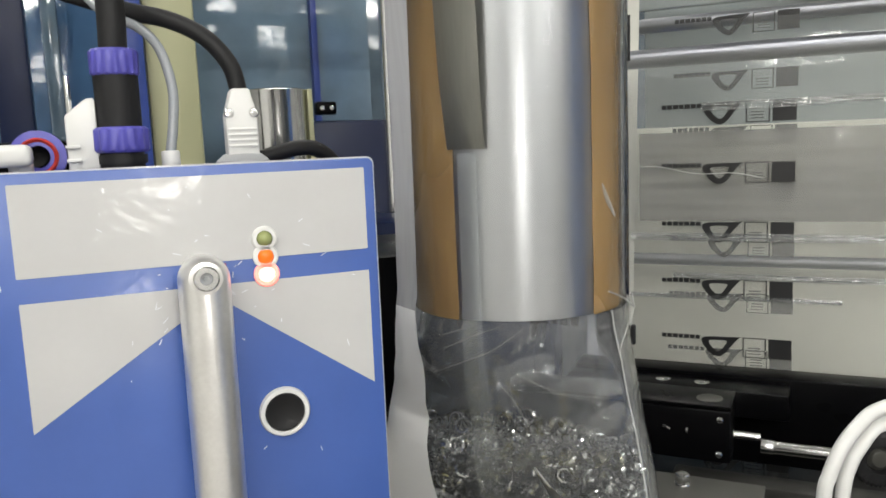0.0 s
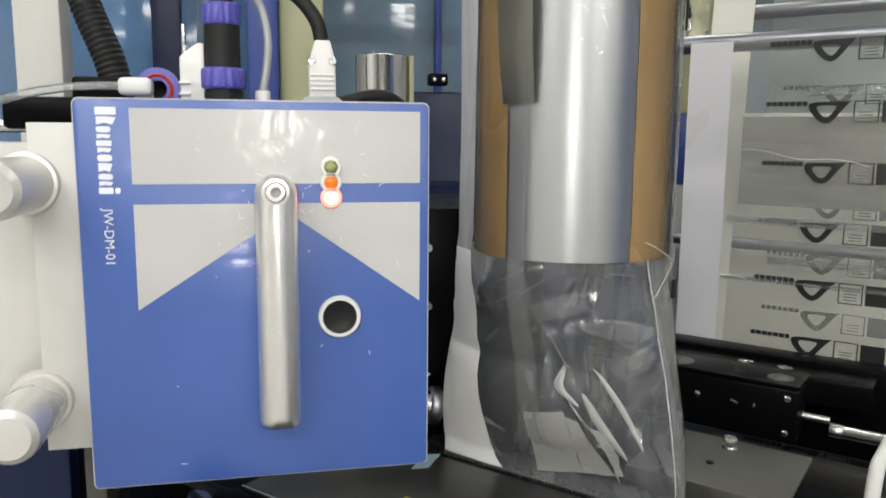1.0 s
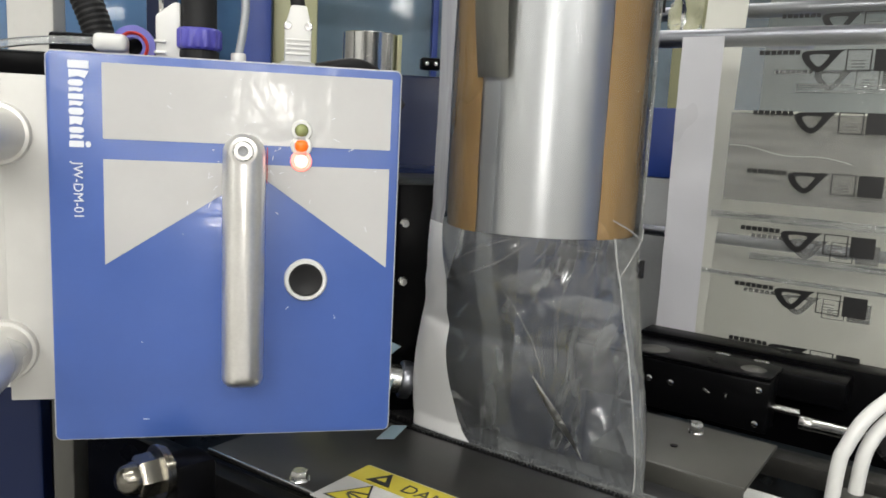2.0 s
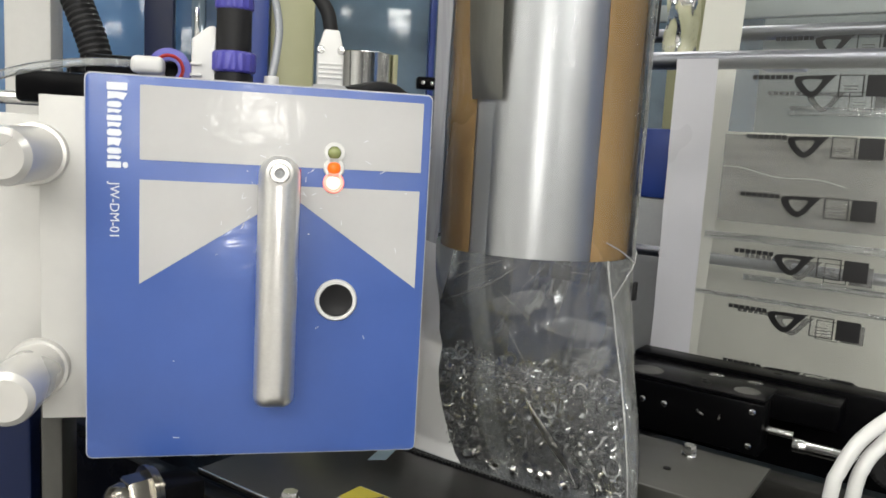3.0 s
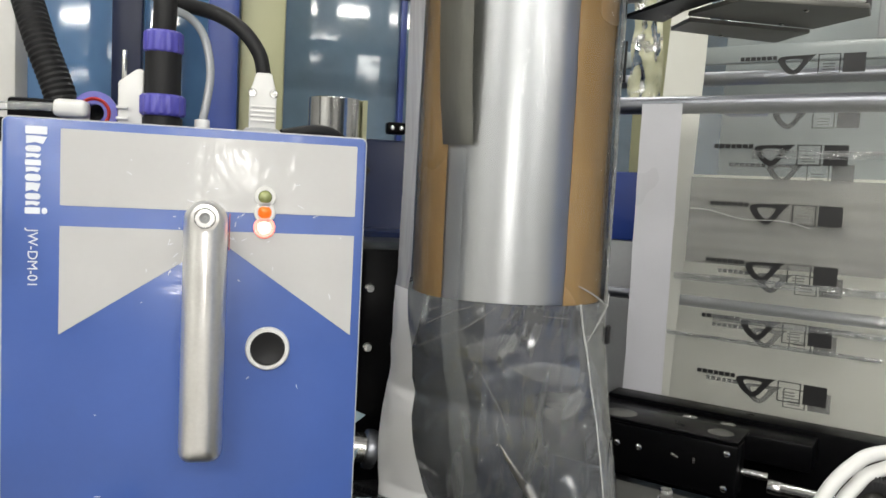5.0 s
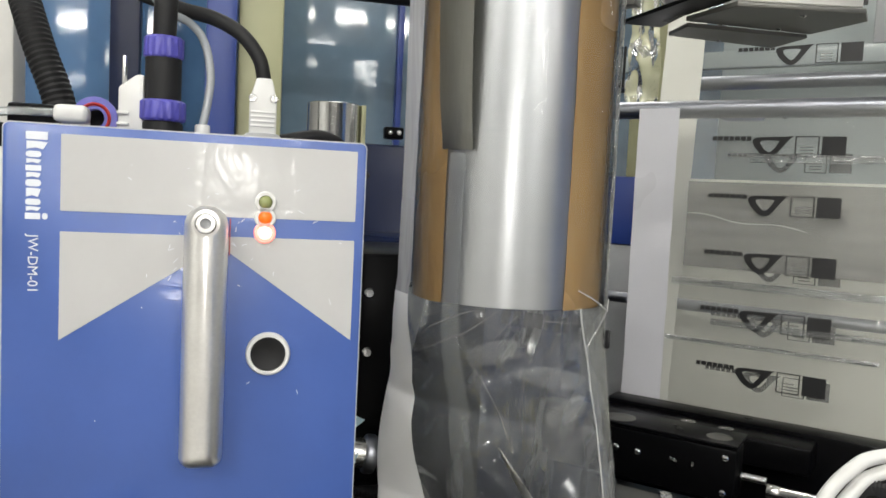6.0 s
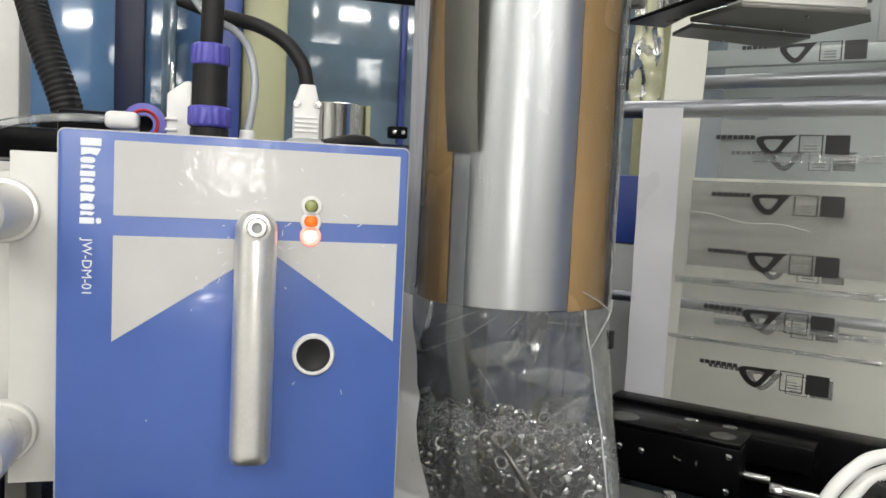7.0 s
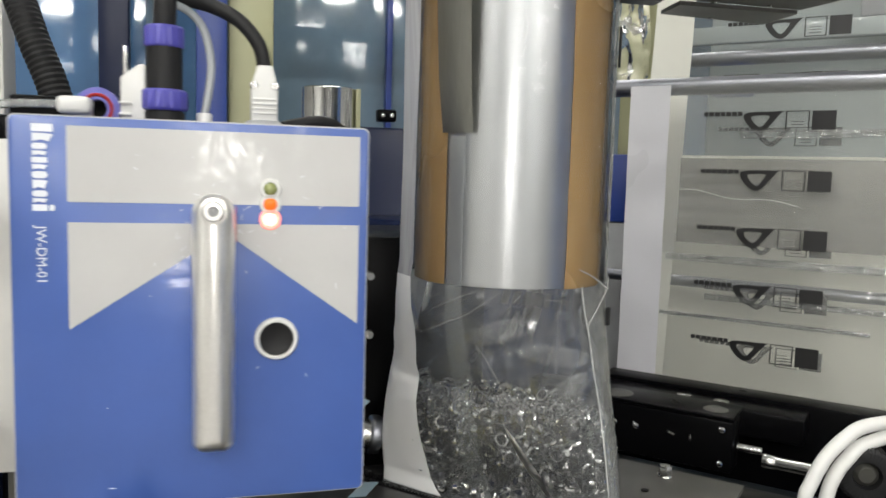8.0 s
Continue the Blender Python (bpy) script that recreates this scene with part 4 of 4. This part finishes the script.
def carriage():
    t = thing("jaw_carriage", "black sliding jaw carriage with bright screws", "jaw", m=MF)
    v0 = 0.272
    part("carriage_body", box(-0.10, 0.104, v0, v0 + 0.032, -0.2585, -0.2085, 0.0025), "black", t, "black anodised block")
    part("cover_plate", box(-0.10, 0.1035, v0 + 0.001, v0 + 0.052, -0.2080, -0.2045, 0.001), "black", t)
    part("rear_slide", box(-0.12, 0.070, v0 + 0.033, v0 + 0.062, -0.240, -0.2085, 0.002), "black", t)
    for u, w in ((-0.015, 0.016), (0.083, 0.012), (0.030, 0.0)):
        if w:
            part("dome_washer", lathe([(0, 0.0022), (w * 0.6, 0.0018), (w, 0)], 28, pose(u, v0 + 0.022, -0.2045)), "grey_plate", t, "flat bright washer")
    for u, z in ((0.094, -0.2175), (0.0935, -0.2505), (-0.01, -0.229), (0.012, -0.229)):
        s = part("screw", lathe([(0, 0.0018), (0.0022, 0.0017), (0.0032, 0.0006), (0.0032, 0)], 18, pose(u, v0, z) @ FACE), "chrome", t, "small bright cross screw")
        part("slot", box(u - 0.0022, u + 0.0022, v0 - 0.0022, v0 - 0.0012, z - 0.0004, z + 0.0004), "black", s)
    part("glint_stud", moved(box(-0.004, 0.004, -0.001, 0.001, -0.0016, 0.0016, 0.0004), pose(0.047, v0 - 0.0006, -0.229, 0, 25, 0)), "chrome", t)
    part("glint_stud", box(0.064, 0.0665, v0 - 0.0012, v0 + 0.001, -0.233, -0.227, 0.0005), "chrome", t)
    part("piston_rod", rod((0.105, v0 + 0.018, -0.236), (0.128, v0 + 0.018, -0.236), 0.0035, 16), "chrome", t)
    return t


jaw = carriage()


def air_cylinder():
    t = thing("air_cylinder", "bright steel air cylinder behind the plates", "air cylinder", m=MF)
    part("barrel", rod((0.135, 0.292, -0.245), (0.42, 0.292, -0.245), 0.0058, 28, 0.001), "chrome", t)
    part("end_cap", rod((0.128, 0.292, -0.245), (0.140, 0.292, -0.245), 0.0064, 28, 0.001), "chrome", t)
    part("under_bar", box(0.05, 0.45, 0.28, 0.31, -0.300, -0.280, 0.002), "dark_plate", t)


air_cylinder()


def plates():
    p = thing("jaw_cover", "grey steel cover plate with a bolt", "cover plate", m=MF)
    part("plate_sheet", box(0.028, 0.138, 0.050, 0.1455, -0.2215, -0.2180, 0.0006), "grey_plate", p)
    bolt = part("bolt", hexagon(0.0052, pose(0.0810, 0.1290, -0.2168), 0.0070), "chrome", p, "bright hexagon bolt")
    part("washer", lathe([(0, 0.0012), (0.0060, 0.0012), (0.0064, 0)], 20, pose(0.0810, 0.1290, -0.2180)), "chrome", bolt)
    part("hole", lathe([(0, 0.0), (0.0028, 0.0), (0.0030, 0.0006), (0.0022, 0.0007), (0, 0.0002)], 16, pose(0.077, 0.090, -0.2180)), "black", p)
    part("plate_fold", box(0.028, 0.138, 0.0485, 0.0515, -0.250, -0.2176, 0.0008), "grey_plate", p)
    q = thing("jaw_cover", "dark oiled cover plate with a yellow warning label", "cover plate", m=MF)
    part("plate_sheet", box(-0.172, 0.16, -0.1375, -0.018, -0.2215, -0.2180, 0.0006), "dark_plate", q)
    part("plate_edge", box(-0.172, 0.16, -0.1388, -0.1370, -0.2222, -0.2174, 0.0006), "chrome", q, "bright cut edge")
    for u, v in ((-0.0915, -0.130),):
        b = part("bolt", hexagon(0.0055, pose(u, v, -0.2170), 0.005), "chrome", q, "bright hexagon bolt")
        part("washer", lathe([(0, 0.001), (0.0065, 0.001), (0.007, 0)], 20, pose(u, v, -0.2180)), "chrome", b)
    lab = thing("warning_label", "yellow and white warning label stuck on the dark plate", "label", m=MF @ pose(-0.0705, -0.086, -0.2176))
    part("label_sheet", box(0.0, 0.112, -0.056, 0.0, 0, 0.0004), "grey_print", lab, "white label sheet")
    part("yellow_strip", box(0.0, 0.112, -0.0215, -0.001, 0.0004, 0.0007), "yellow", lab, "yellow strip")
    def tri(x, y, s, z, mat, nm, par):
        bm = bmesh.new()
        pts = [(x, y + s * 0.62), (x - s * 0.6, y - s * 0.40), (x + s * 0.6, y - s * 0.40)]
        f = bm.faces.new([bm.verts.new((a, b, z)) for a, b in pts])
        g = bmesh.ops.extrude_face_region(bm, geom=[f])
        bmesh.ops.translate(bm, vec=(0, 0, 0.0002), verts=[v for v in g["geom"] if isinstance(v, bmesh.types.BMVert)])
        return part(nm, bm, mat, par, smooth=False)
    t1 = tri(0.022, -0.0120, 0.016, 0.0007, "ink", "warning_sign", lab)
    tri(0.022, -0.0121, 0.006, 0.0009, "yellow", "sign_mark", t1)
    t2 = tri(0.022, -0.039, 0.028, 0.0004, "ink", "hazard_sign", lab)
    tri(0.022, -0.0392, 0.024, 0.0006, "yellow", "sign_field", t2)
    for k in range(3):
        part("sign_mark", moved(box(-0.006, 0.006, -0.0008, 0.0008, 0.0009, 0.0011), pose(0.022, -0.036 - 0.004 * k, 0, 0, 0, 20 - 25 * k)), "ink", t2, smooth=False)
    cu = bpy.data.curves.new("danger_text", "FONT")
    cu.body, cu.size, cu.extrude, cu.resolution_u = "DANGER", 0.0150, 0.0001, 3
    tx = new("tmp_text", cu)
    me = bpy.data.meshes.new_from_object(tx)
    bpy.data.objects.remove(tx)
    bm = bmesh.new()
    bm.from_mesh(me)
    moved(bm, pose(0.038, -0.0170, 0.0008))
    part("danger_text", bm, "ink", lab, "black warning word", smooth=False)
    for k in range(4):
        part("text_bar", box(0.046, 0.104 - 0.008 * (k % 2), -0.028 - 0.006 * k, -0.0262 - 0.006 * k, 0.0004, 0.0006), "ink", lab, smooth=False)
    # sealing jaws that close on the bag
    for nm, v0, v1 in (("front_jaw", -0.022, -0.0062), ("rear_jaw", 0.0062, 0.030)):
        j = thing("sealing_jaw", "black serrated sealing jaw below the bag", "jaw", "sealing jaws", m=MF)
        part("jaw_bar", box(-0.135, 0.13, v0, v1, -0.262, -0.2225, 0.002), "rubber", j)
        bm = None
        edge = v1 if nm == "front_jaw" else v0
        for i in range(88):
            bm = merge(bm, box(-0.132 + 0.003 * i, -0.1305 + 0.003 * i, edge - 0.002, edge + 0.0012, -0.2245, -0.2210))
        part("serration", bm, "rubber", j, "fine black teeth")
    single("machine_bed", box(-0.60, 0.60, -0.30, 0.60, -0.42, -0.38, 0.004), "black", "dark machine bed under the jaws", "machine bed", m=MF)
    single("bed_beam", box(-0.35, 0.45, -0.155, -0.139, -0.300, -0.222, 0.003), "black", "black beam below the cover plate", "beam", m=MF)


plates()


def acorn():
    t = thing("acorn_nut", "bright steel acorn nut on a bolt with washer", "nut", m=pose(-0.047, -0.02, -0.181) @ pose(0, 0, 0, 90, 0, -58))
    part("dome", lathe([(0, 0.022), (0.004, 0.0213), (0.0075, 0.018), (0.0088, 0.013), (0.0088, 0.010), (0, 0.010)], 28), "nut", t)
    part("hex_body", hexagon(0.0115, pose(0, 0, 0.0), 0.0115), "nut", t)
    part("washer", lathe([(0, 0), (0.0145, 0), (0.0145, -0.0022), (0, -0.0022)], 32), "nut", t)
    part("spring_washer", lathe([(0, -0.0030), (0.0130, -0.0030), (0.0130, -0.0052), (0, -0.0052)], 32), "nut", t)
    part("bolt_shank", rod((0, 0, -0.009), (0, 0, -0.0052), 0.006, 18), "nut", t)
    s = thing("bed_bracket", "black bracket holding the acorn nut", "bracket", m=pose(-0.047, -0.02, -0.181) @ pose(0, 0, 0, 90, 0, -58))
    part("bracket_body", box(-0.014, 0.010, -0.05, 0.004, -0.030, -0.0065, 0.003), "black", s)


acorn()


def loose_ties():
    single("cable_tie", hose([(-0.012, -0.05, -0.197), (-0.008, -0.05, -0.201), (-0.0085, -0.05, -0.212), (-0.010, -0.05, -0.235)], 0.0012, 8), "white_cable", "white cable tie end hanging below the box", "cable tie")
    single("black_hose", hose([(0.02, 0.0, -0.30), (-0.005, -0.03, -0.225), (-0.02, -0.03, -0.215), (-0.06, 0.0, -0.30)], 0.008, 14), "rubber", "thick black hose below the sealing box", "hose")


loose_ties()


def right_fittings():
    for pts in ([(0.424, 0.05, -0.30), (0.428, 0.05, -0.229), (0.433, 0.05, -0.212), (0.445, 0.05, -0.192), (0.463, 0.05, -0.177), (0.482, 0.05, -0.169), (0.53, 0.05, -0.166)], [(0.446, 0.052, -0.30), (0.450, 0.052, -0.230), (0.457, 0.052, -0.208), (0.468, 0.052, -0.195), (0.482, 0.052, -0.185), (0.53, 0.055, -0.176)]):
        single("white_cable", hose([(x + 0.006, y, z - 0.004) for x, y, z in pts], 0.0055, 16), "white_cable", "thick white cable bending over beside the knob", "cable", "white cables")
    t = thing("adjusting_knob", "black knurled knob with a bright centre", "knob", m=pose(0.496, 0.06, -0.212) @ pose(0, 0, 0, 90, 0, -30))
    bm = ribbed([(0, 0.012), (0.010, 0.012), (0.011, 0.018), (0.019, 0.018), (0.021, 0.016), (0.021, -0.01), (0, -0.01)], 40)
    part("grip", bm, "rubber", t, "black knurled grip")
    part("centre_cap", lathe([(0, 0.0165), (0.006, 0.016), (0.0095, 0.0125), (0.0095, 0.011), (0, 0.011)], 24), "grey_plate", t)
    c = thing("rod_clamp", "bright clamp with a socket bolt by the knob", "clamp", m=MF)
    part("clamp_body", box(0.175, 0.26, 0.150, 0.195, -0.300, -0.255, 0.004), "grey_plate", c)
    part("clamp_bolt", hexagon(0.007, pose(0.187, 0.15, -0.268) @ FACE, 0.006), "chrome", c)
    single("white_roller", rod((0.115, 0.130, -0.262), (0.170, 0.130, -0.262), 0.0100, 24, 0.002), "white_plastic", "short white plastic roller beside the plate", "roller", m=MF)
    s = thing("sensor_bracket", "grey steel sensor bracket over the film", "bracket", m=MF)
    def plan(poly, z0, z1, bevel=0.0005):
        bm = bmesh.new()
        f = bm.faces.new([bm.verts.new((u, v, z0)) for u, v in poly])
        g = bmesh.ops.extrude_face_region(bm, geom=[f])
        bmesh.ops.translate(bm, vec=(0, 0, z1 - z0), verts=[v for v in g["geom"] if isinstance(v, bmesh.types.BMVert)])
        bmesh.ops.bevel(bm, geom=bm.edges[:], offset=bevel, segments=1, affect="EDGES")
        return bm
    part("bracket_sheet", plan([(0.052, 0.195), (0.101, 0.158), (0.183, 0.215), (0.182, 0.243), (0.136, 0.279)], 0.1650, 0.1690), "bracket", s)
    part("lower_sheet", plan([(0.028, 0.228), (0.053, 0.197), (0.134, 0.275), (0.100, 0.310)], 0.1610, 0.1646), "bracket", s)
    part("side_wing", plan([(-0.007, 0.206), (0.020, 0.232), (0.050, 0.196), (0.098, 0.158), (0.074, 0.140)], 0.1695, 0.1730), "black", s)
    part("front_wing", box(-0.075, 0.020, 0.160, 0.175, 0.1740, 0.235, 0.001), "bracket", s)
    part("bracket_block", plan([(0.101, 0.160), (0.181, 0.214), (0.160, 0.250), (0.080, 0.200)], 0.1692, 0.225, 0.001), "plate", s)
    for u, v, z in ((0.075, 0.217, 0.1650), (0.115, 0.250, 0.1650), (0.063, 0.262, 0.1610), (0.140, 0.207, 0.1650)):
        part("rivet", lathe([(0, -0.0012), (0.0016, -0.0010), (0.0024, 0)], 14, pose(u, v, z)), "chrome", s)
    part("pivot_bolt", rod((0.045, 0.17, 0.180), (0.045, 0.20, 0.180), 0.008, 18, 0.002), "chrome", s)
    part("sensor_cable", hose([(0.172, 0.19, 0.200), (0.20, 0.19, 0.192), (0.235, 0.185, 0.175), (0.28, 0.18, 0.165)], 0.0045, 10), "rubber", s)
    part("white_gland", rod((0.150, 0.168, 0.195), (0.185, 0.19, 0.198), 0.008, 16, 0.002), "white_plastic", s)


right_fittings()


# ---- frame, doors and pipes behind ----
def behind():
    c = thing("steel_can", "polished steel cylinder behind the sealing box", "cylinder")
    part("can_body", lathe([(0, 0.094), (0.024, 0.094), (0.0255, 0.093), (0.0255, -0.10), (0, -0.10)], 40, pose(0.098, 0.335, 0)), "can", c)
    part("side_strip", box(0.1235, 0.1280, 0.325, 0.345, -0.10, 0.0935, 0.0006), "beige", c)
    single("frame_post", box(-0.034, 0.003, 0.58, 0.64, GROUND, 1.2, 0.003), "blue_enamel", "blue enamelled machine post", "post")
    single("frame_post", box(0.004, 0.060, 0.60, 0.66, GROUND, 1.2, 0.004), "beige", "beige enamelled machine post", "post")
    d = thing("guard_door", "tinted blue guard door with lamp reflections", "door")
    part("door_panel", box(0.07, 0.36, 0.90, 0.905, -0.30, 0.75, 0.001), "pale_panel", d, "pale glossy panel")
    part("door_edge", box(0.262, 0.272, 0.885, 0.905, -0.30, 0.75, 0.001), "blue_enamel", d)
    d2 = thing("guard_door", "dark blue tinted guard door", "door")
    part("door_panel", box(-0.42, -0.03, 0.86, 0.865, -0.60, 0.75, 0.001), "blue_panel", d2, "blue glossy panel")
    part("door_stile", box(-0.115, -0.095, 0.835, 0.859, -0.6, 0.75, 0.002), "pale_panel", d2)
    single("rear_cabinet", box(0.11, 0.42, 0.62, 0.80, -0.60, 0.075, 0.004), "navy", "dark blue cabinet behind the tube", "cabinet")
    hg = thing("cable_clip", "small black clip with bright screws by the door", "clip")
    part("hinge_body", box(0.196, 0.222, 0.60, 0.618, 0.082, 0.098, 0.003), "black", hg)
    for hx in (0.203, 0.215):
        part("hinge_screw", lathe([(0, 0.002), (0.0028, 0.0016), (0.0034, 0)], 14, pose(hx, 0.60, 0.090) @ FACE), "chrome", hg)
    single("guard_wall", box(-0.8, 1.8, 1.25, 1.28, GROUND, 1.3, 0.002), "pale_panel", "pale tinted panel closing the machine's rear", "panel")
    single("door_stile", box(-0.160, -0.122, 0.69, 0.71, GROUND, 1.2, 0.002), "navy", "dark blue door stile behind the sealing box", "post")
    single("bed_post", box(-0.131, -0.1175, 0.10, 0.14, GROUND, -0.158, 0.002), "grey_plate", "dull grey post below the slide", "post")
    single("cable_run", rod((-0.1, 0.66, 0.285), (0.5, 0.66, 0.285), 0.014, 16), "rubber", "black cable run across the guard door", "cable")
    single("frame_post", box(-0.272, -0.225, 0.50, 0.55, GROUND, 1.2, 0.003), "plate", "pale aluminium machine frame post", "post")
    single("side_cabinet", box(-0.75, -0.165, 0.20, 0.45, GROUND, -0.160, 0.004), "navy", "dark navy cabinet below the slide", "cabinet")
    ch = thing("corrugated_hose", "black corrugated cable hose with an end cuff", "hose")
    part("end_cuff", rod((-0.129, 0.25, 0.030), (-0.1285, 0.25, 0.058), 0.0205, 24, 0.002), "black", ch)
    part("hose_body", hose([(-0.188, 0.30, 0.24), (-0.166, 0.28, 0.17), (-0.146, 0.26, 0.115), (-0.126, 0.25, 0.06), (-0.125, 0.25, 0.0)], 0.0115, 18, 26, 0.08), "rubber", ch, "ribbed black hose")
    single("rear_housing", box(-0.42, -0.10, 0.33, 0.44, -0.60, -0.045, 0.004), "navy", "dark machine housing seen behind the clear bag", "housing", m=MF)
    k = thing("dark_drive", "black drive housing behind the tube with screws", "drive housing")
    part("drive_body", box(0.105, 0.21, 0.17, 0.30, -0.24, -0.036, 0.004), "black", k)
    part("drive_ledge", box(0.085, 0.20, 0.16, 0.29, -0.300, -0.241, 0.003), "black", k)
    for z in (-0.068, -0.115):
        part("screw", lathe([(0, 0.002), (0.003, 0.0018), (0.0042, 0)], 16, pose(0.113, 0.17, z) @ FACE), "chrome", k)
    part("drive_shaft", rod((0.088, 0.150, -0.186), (0.128, 0.150, -0.192), 0.0115, 24, 0.002), "chrome", k, "bright steel shaft end")
    part("shaft_collar", rod((0.110, 0.150, -0.1893), (0.119, 0.150, -0.1907), 0.0150, 24, 0.002), "roller", k)
    for i, (x, y, z, a) in enumerate(((0.090, 0.10, -0.150, 20), (0.088, 0.09, -0.180, -25), (0.094, 0.08, -0.205, 10))):
        bm = bmesh.new()
        bm.faces.new([bm.verts.new(q) for q in ((-0.012, 0, -0.004), (0.008, 0.003, -0.007), (0.014, 0, 0.005), (-0.004, -0.003, 0.008))])
        bmesh.ops.solidify(bm, geom=bm.faces[:], thickness=0.0006)
        single("film_scrap", bm, "scrap", "pale blue scrap of film on the drive", "scrap", "film scraps", pose(x, y, z, 10, a, 30))
    single("rear_post", box(-0.19, -0.105, 0.62, 0.65, -0.048, 0.050, 0.003), "blue_enamel", "blue block on a post beside the film", "block", m=MF)
    single("rear_post", box(-0.185, -0.108, 0.622, 0.648, GROUND, -0.0485, 0.003), "grey_plastic", "grey post beside the film web", "post", m=MF)
    single("rear_post", box(-0.17, -0.100, 0.70, 0.73, 0.052, 0.60, 0.003), "beige", "beige post behind the upper film", "post", m=MF)
    f = thing("support_frame", "pale grey machine frame behind the film", "frame", m=MF)
    part("frame_sheet", box(-0.09, 0.80, 0.92, 0.94, 0.0, 0.75, 0.002), "grey_sheet", f, "dull grey green sheet")
    part("cross_bar", rod((-0.30, 0.80, 0.205), (0.80, 0.80, 0.205), 0.011, 20), "roller", f)
    part("cross_bar", box(-0.30, 0.80, 0.84, 0.86, 0.235, 0.262, 0.002), "grey_sheet", f)
    part("blue_box", box(-0.06, 0.00, 0.78, 0.84, 0.150, 0.168, 0.003), "blue_enamel", f)
    part("grey_box", box(0.14, 0.21, 0.84, 0.89, 0.262, 0.330, 0.003), "grey_plastic", f)
    bm = bmesh.new()
    rows = []
    for j in range(46):
        z = 0.135 + 0.20 * j / 45
        rows.append([bm.verts.new((-0.150 + 0.0036 * i + 0.010 * noise.noise((z * 16, i * 0.12, 1.0)), 0.625 + 0.020 * noise.noise((i * 0.22, z * 26, 3.0)), z)) for i in range(13)])
    for p, q in zip(rows, rows[1:]):
        for i in range(12):
            bm.faces.new((p[i], p[i + 1], q[i + 1], q[i]))
    single("crumpled_film", bm, "bundle", "crumpled pale yellow film hanging behind the tube", "plastic film", m=MF)
    p = thing("round_pipe", "bright steel pipe behind the tube", "pipe")
    part("pipe_body", rod((0.30, 0.62, -0.9), (0.30, 0.62, 1.2), 0.012, 24), "chrome", p)


behind()


# ---- what moves ----
def motions():
    # the unit stands open, closes on the seam, opens again, every four seconds
    closed, opened = pose(0.0211, 0.0006, 0), pose(0, 0, 0)
    walk(unit, [(0.0, opened), (2.70, opened), (2.78, pose(0.0105, 0.0003, 0)), (2.90, closed), (3.88, closed), (3.94, pose(0.0105, 0.0003, 0)), (4.0, opened), (6.72, opened), (6.80, pose(0.010, 0.0003, 0)), (6.92, closed), (7.88, closed), (7.94, pose(0.0105, 0.0003, 0)), (8.0, opened)])
    # the jaw carriage comes forward to seal, then goes back
    back, forth = MF, MF @ pose(-0.055, 0.015, 0)
    walk(jaw, [(0.0, back), (1.25, back), (1.45, forth), (1.84, forth), (1.98, back), (5.25, back), (5.45, forth), (5.82, forth), (5.97, back), (8.0, back)])
    # each portion falls out of the tube, lies in the bag, and is drawn down with it
    pull = ((0.05, 0.0), (0.15, -0.012), (0.25, -0.055), (0.35, -0.105), (0.45, -0.145), (0.6, -0.17))
    for n, clusters in enumerate(portions):
        for c, (ob, ctr) in enumerate(clusters):
            home = MF @ Matrix.Translation(ctr)
            low = home @ pose(0, 0, -0.17)
            if n == 0:
                rows = [(0.0, home)] + [(t, home @ pose(0, 0, dz)) for t, dz in pull] + [(8.0, low)]
            else:
                t0 = 2.03 if n == 1 else 6.08
                lag = 0.05 * (c // 3) + 0.02 * (c % 3)
                up = home @ pose(-ctr.x, 0, 0.30 + 0.05 * (c % 3) + 0.17 * (c // 3) * 0.6)
                rows = [(0.0, up), (t0 + lag, up), (t0 + lag + 0.10, home @ pose(-ctr.x * 0.75, 0, 0.14)), (t0 + lag + 0.20, home @ pose(-ctr.x * 0.2, 0, 0.03)), (t0 + lag + 0.27, home @ pose(0, 0, 0.004)), (t0 + lag + 0.40, home)]
                if n == 1:
                    rows += [(4.0, home)] + [(4.0 + t, home @ pose(0, 0, dz)) for t, dz in pull] + [(8.0, low)]
                else:
                    rows += [(8.0, home)]
            walk(ob, rows)
    # stiff folds with painted glare come down inside the tube with each pull, and go on below the jaws with the closed
    # bag
    for ob, t0, t1 in ((folds[0], 0.0, 1.30), (folds[1], 4.0, 4.85)):
        high, low = MF @ pose(0, 0, 0.175), MF @ pose(0, 0, -0.175)
        rows = [(0.0, high)] + ([(t0, high)] if t0 else []) + [(t0 + t, MF @ pose(0, 0, 0.175 + dz * 0.175 / 0.17)) for t, dz in pull if dz] + [(t1, MF), (t1 + 0.45, low), (8.0, low)]
        walk(ob, rows)
    # the printed web advances with every pull
    walk(fronts, [(t, MF @ pose(0, 0, dz)) for t, dz in ((0.0, -0.0226), (0.1, -0.0226), (0.3, -0.015), (0.5, -0.0088), (1.0, 0.030), (2.3, 0.0137), (4.08, 0.0140), (4.3, -0.012), (4.5, -0.0244), (4.7, -0.022), (5.8, -0.0008), (8.0, 0.0))])
    walk(backs, [(t, MF @ pose(0, 0, dz)) for t, dz in ((0.0, -0.0335), (0.1, -0.0335), (0.6, -0.015), (1.2, 0.006), (2.3, 0.018), (4.08, 0.018), (4.3, 0.0), (4.5, -0.0225), (4.7, -0.022), (5.8, 0.001), (8.0, 0.003))])


motions()
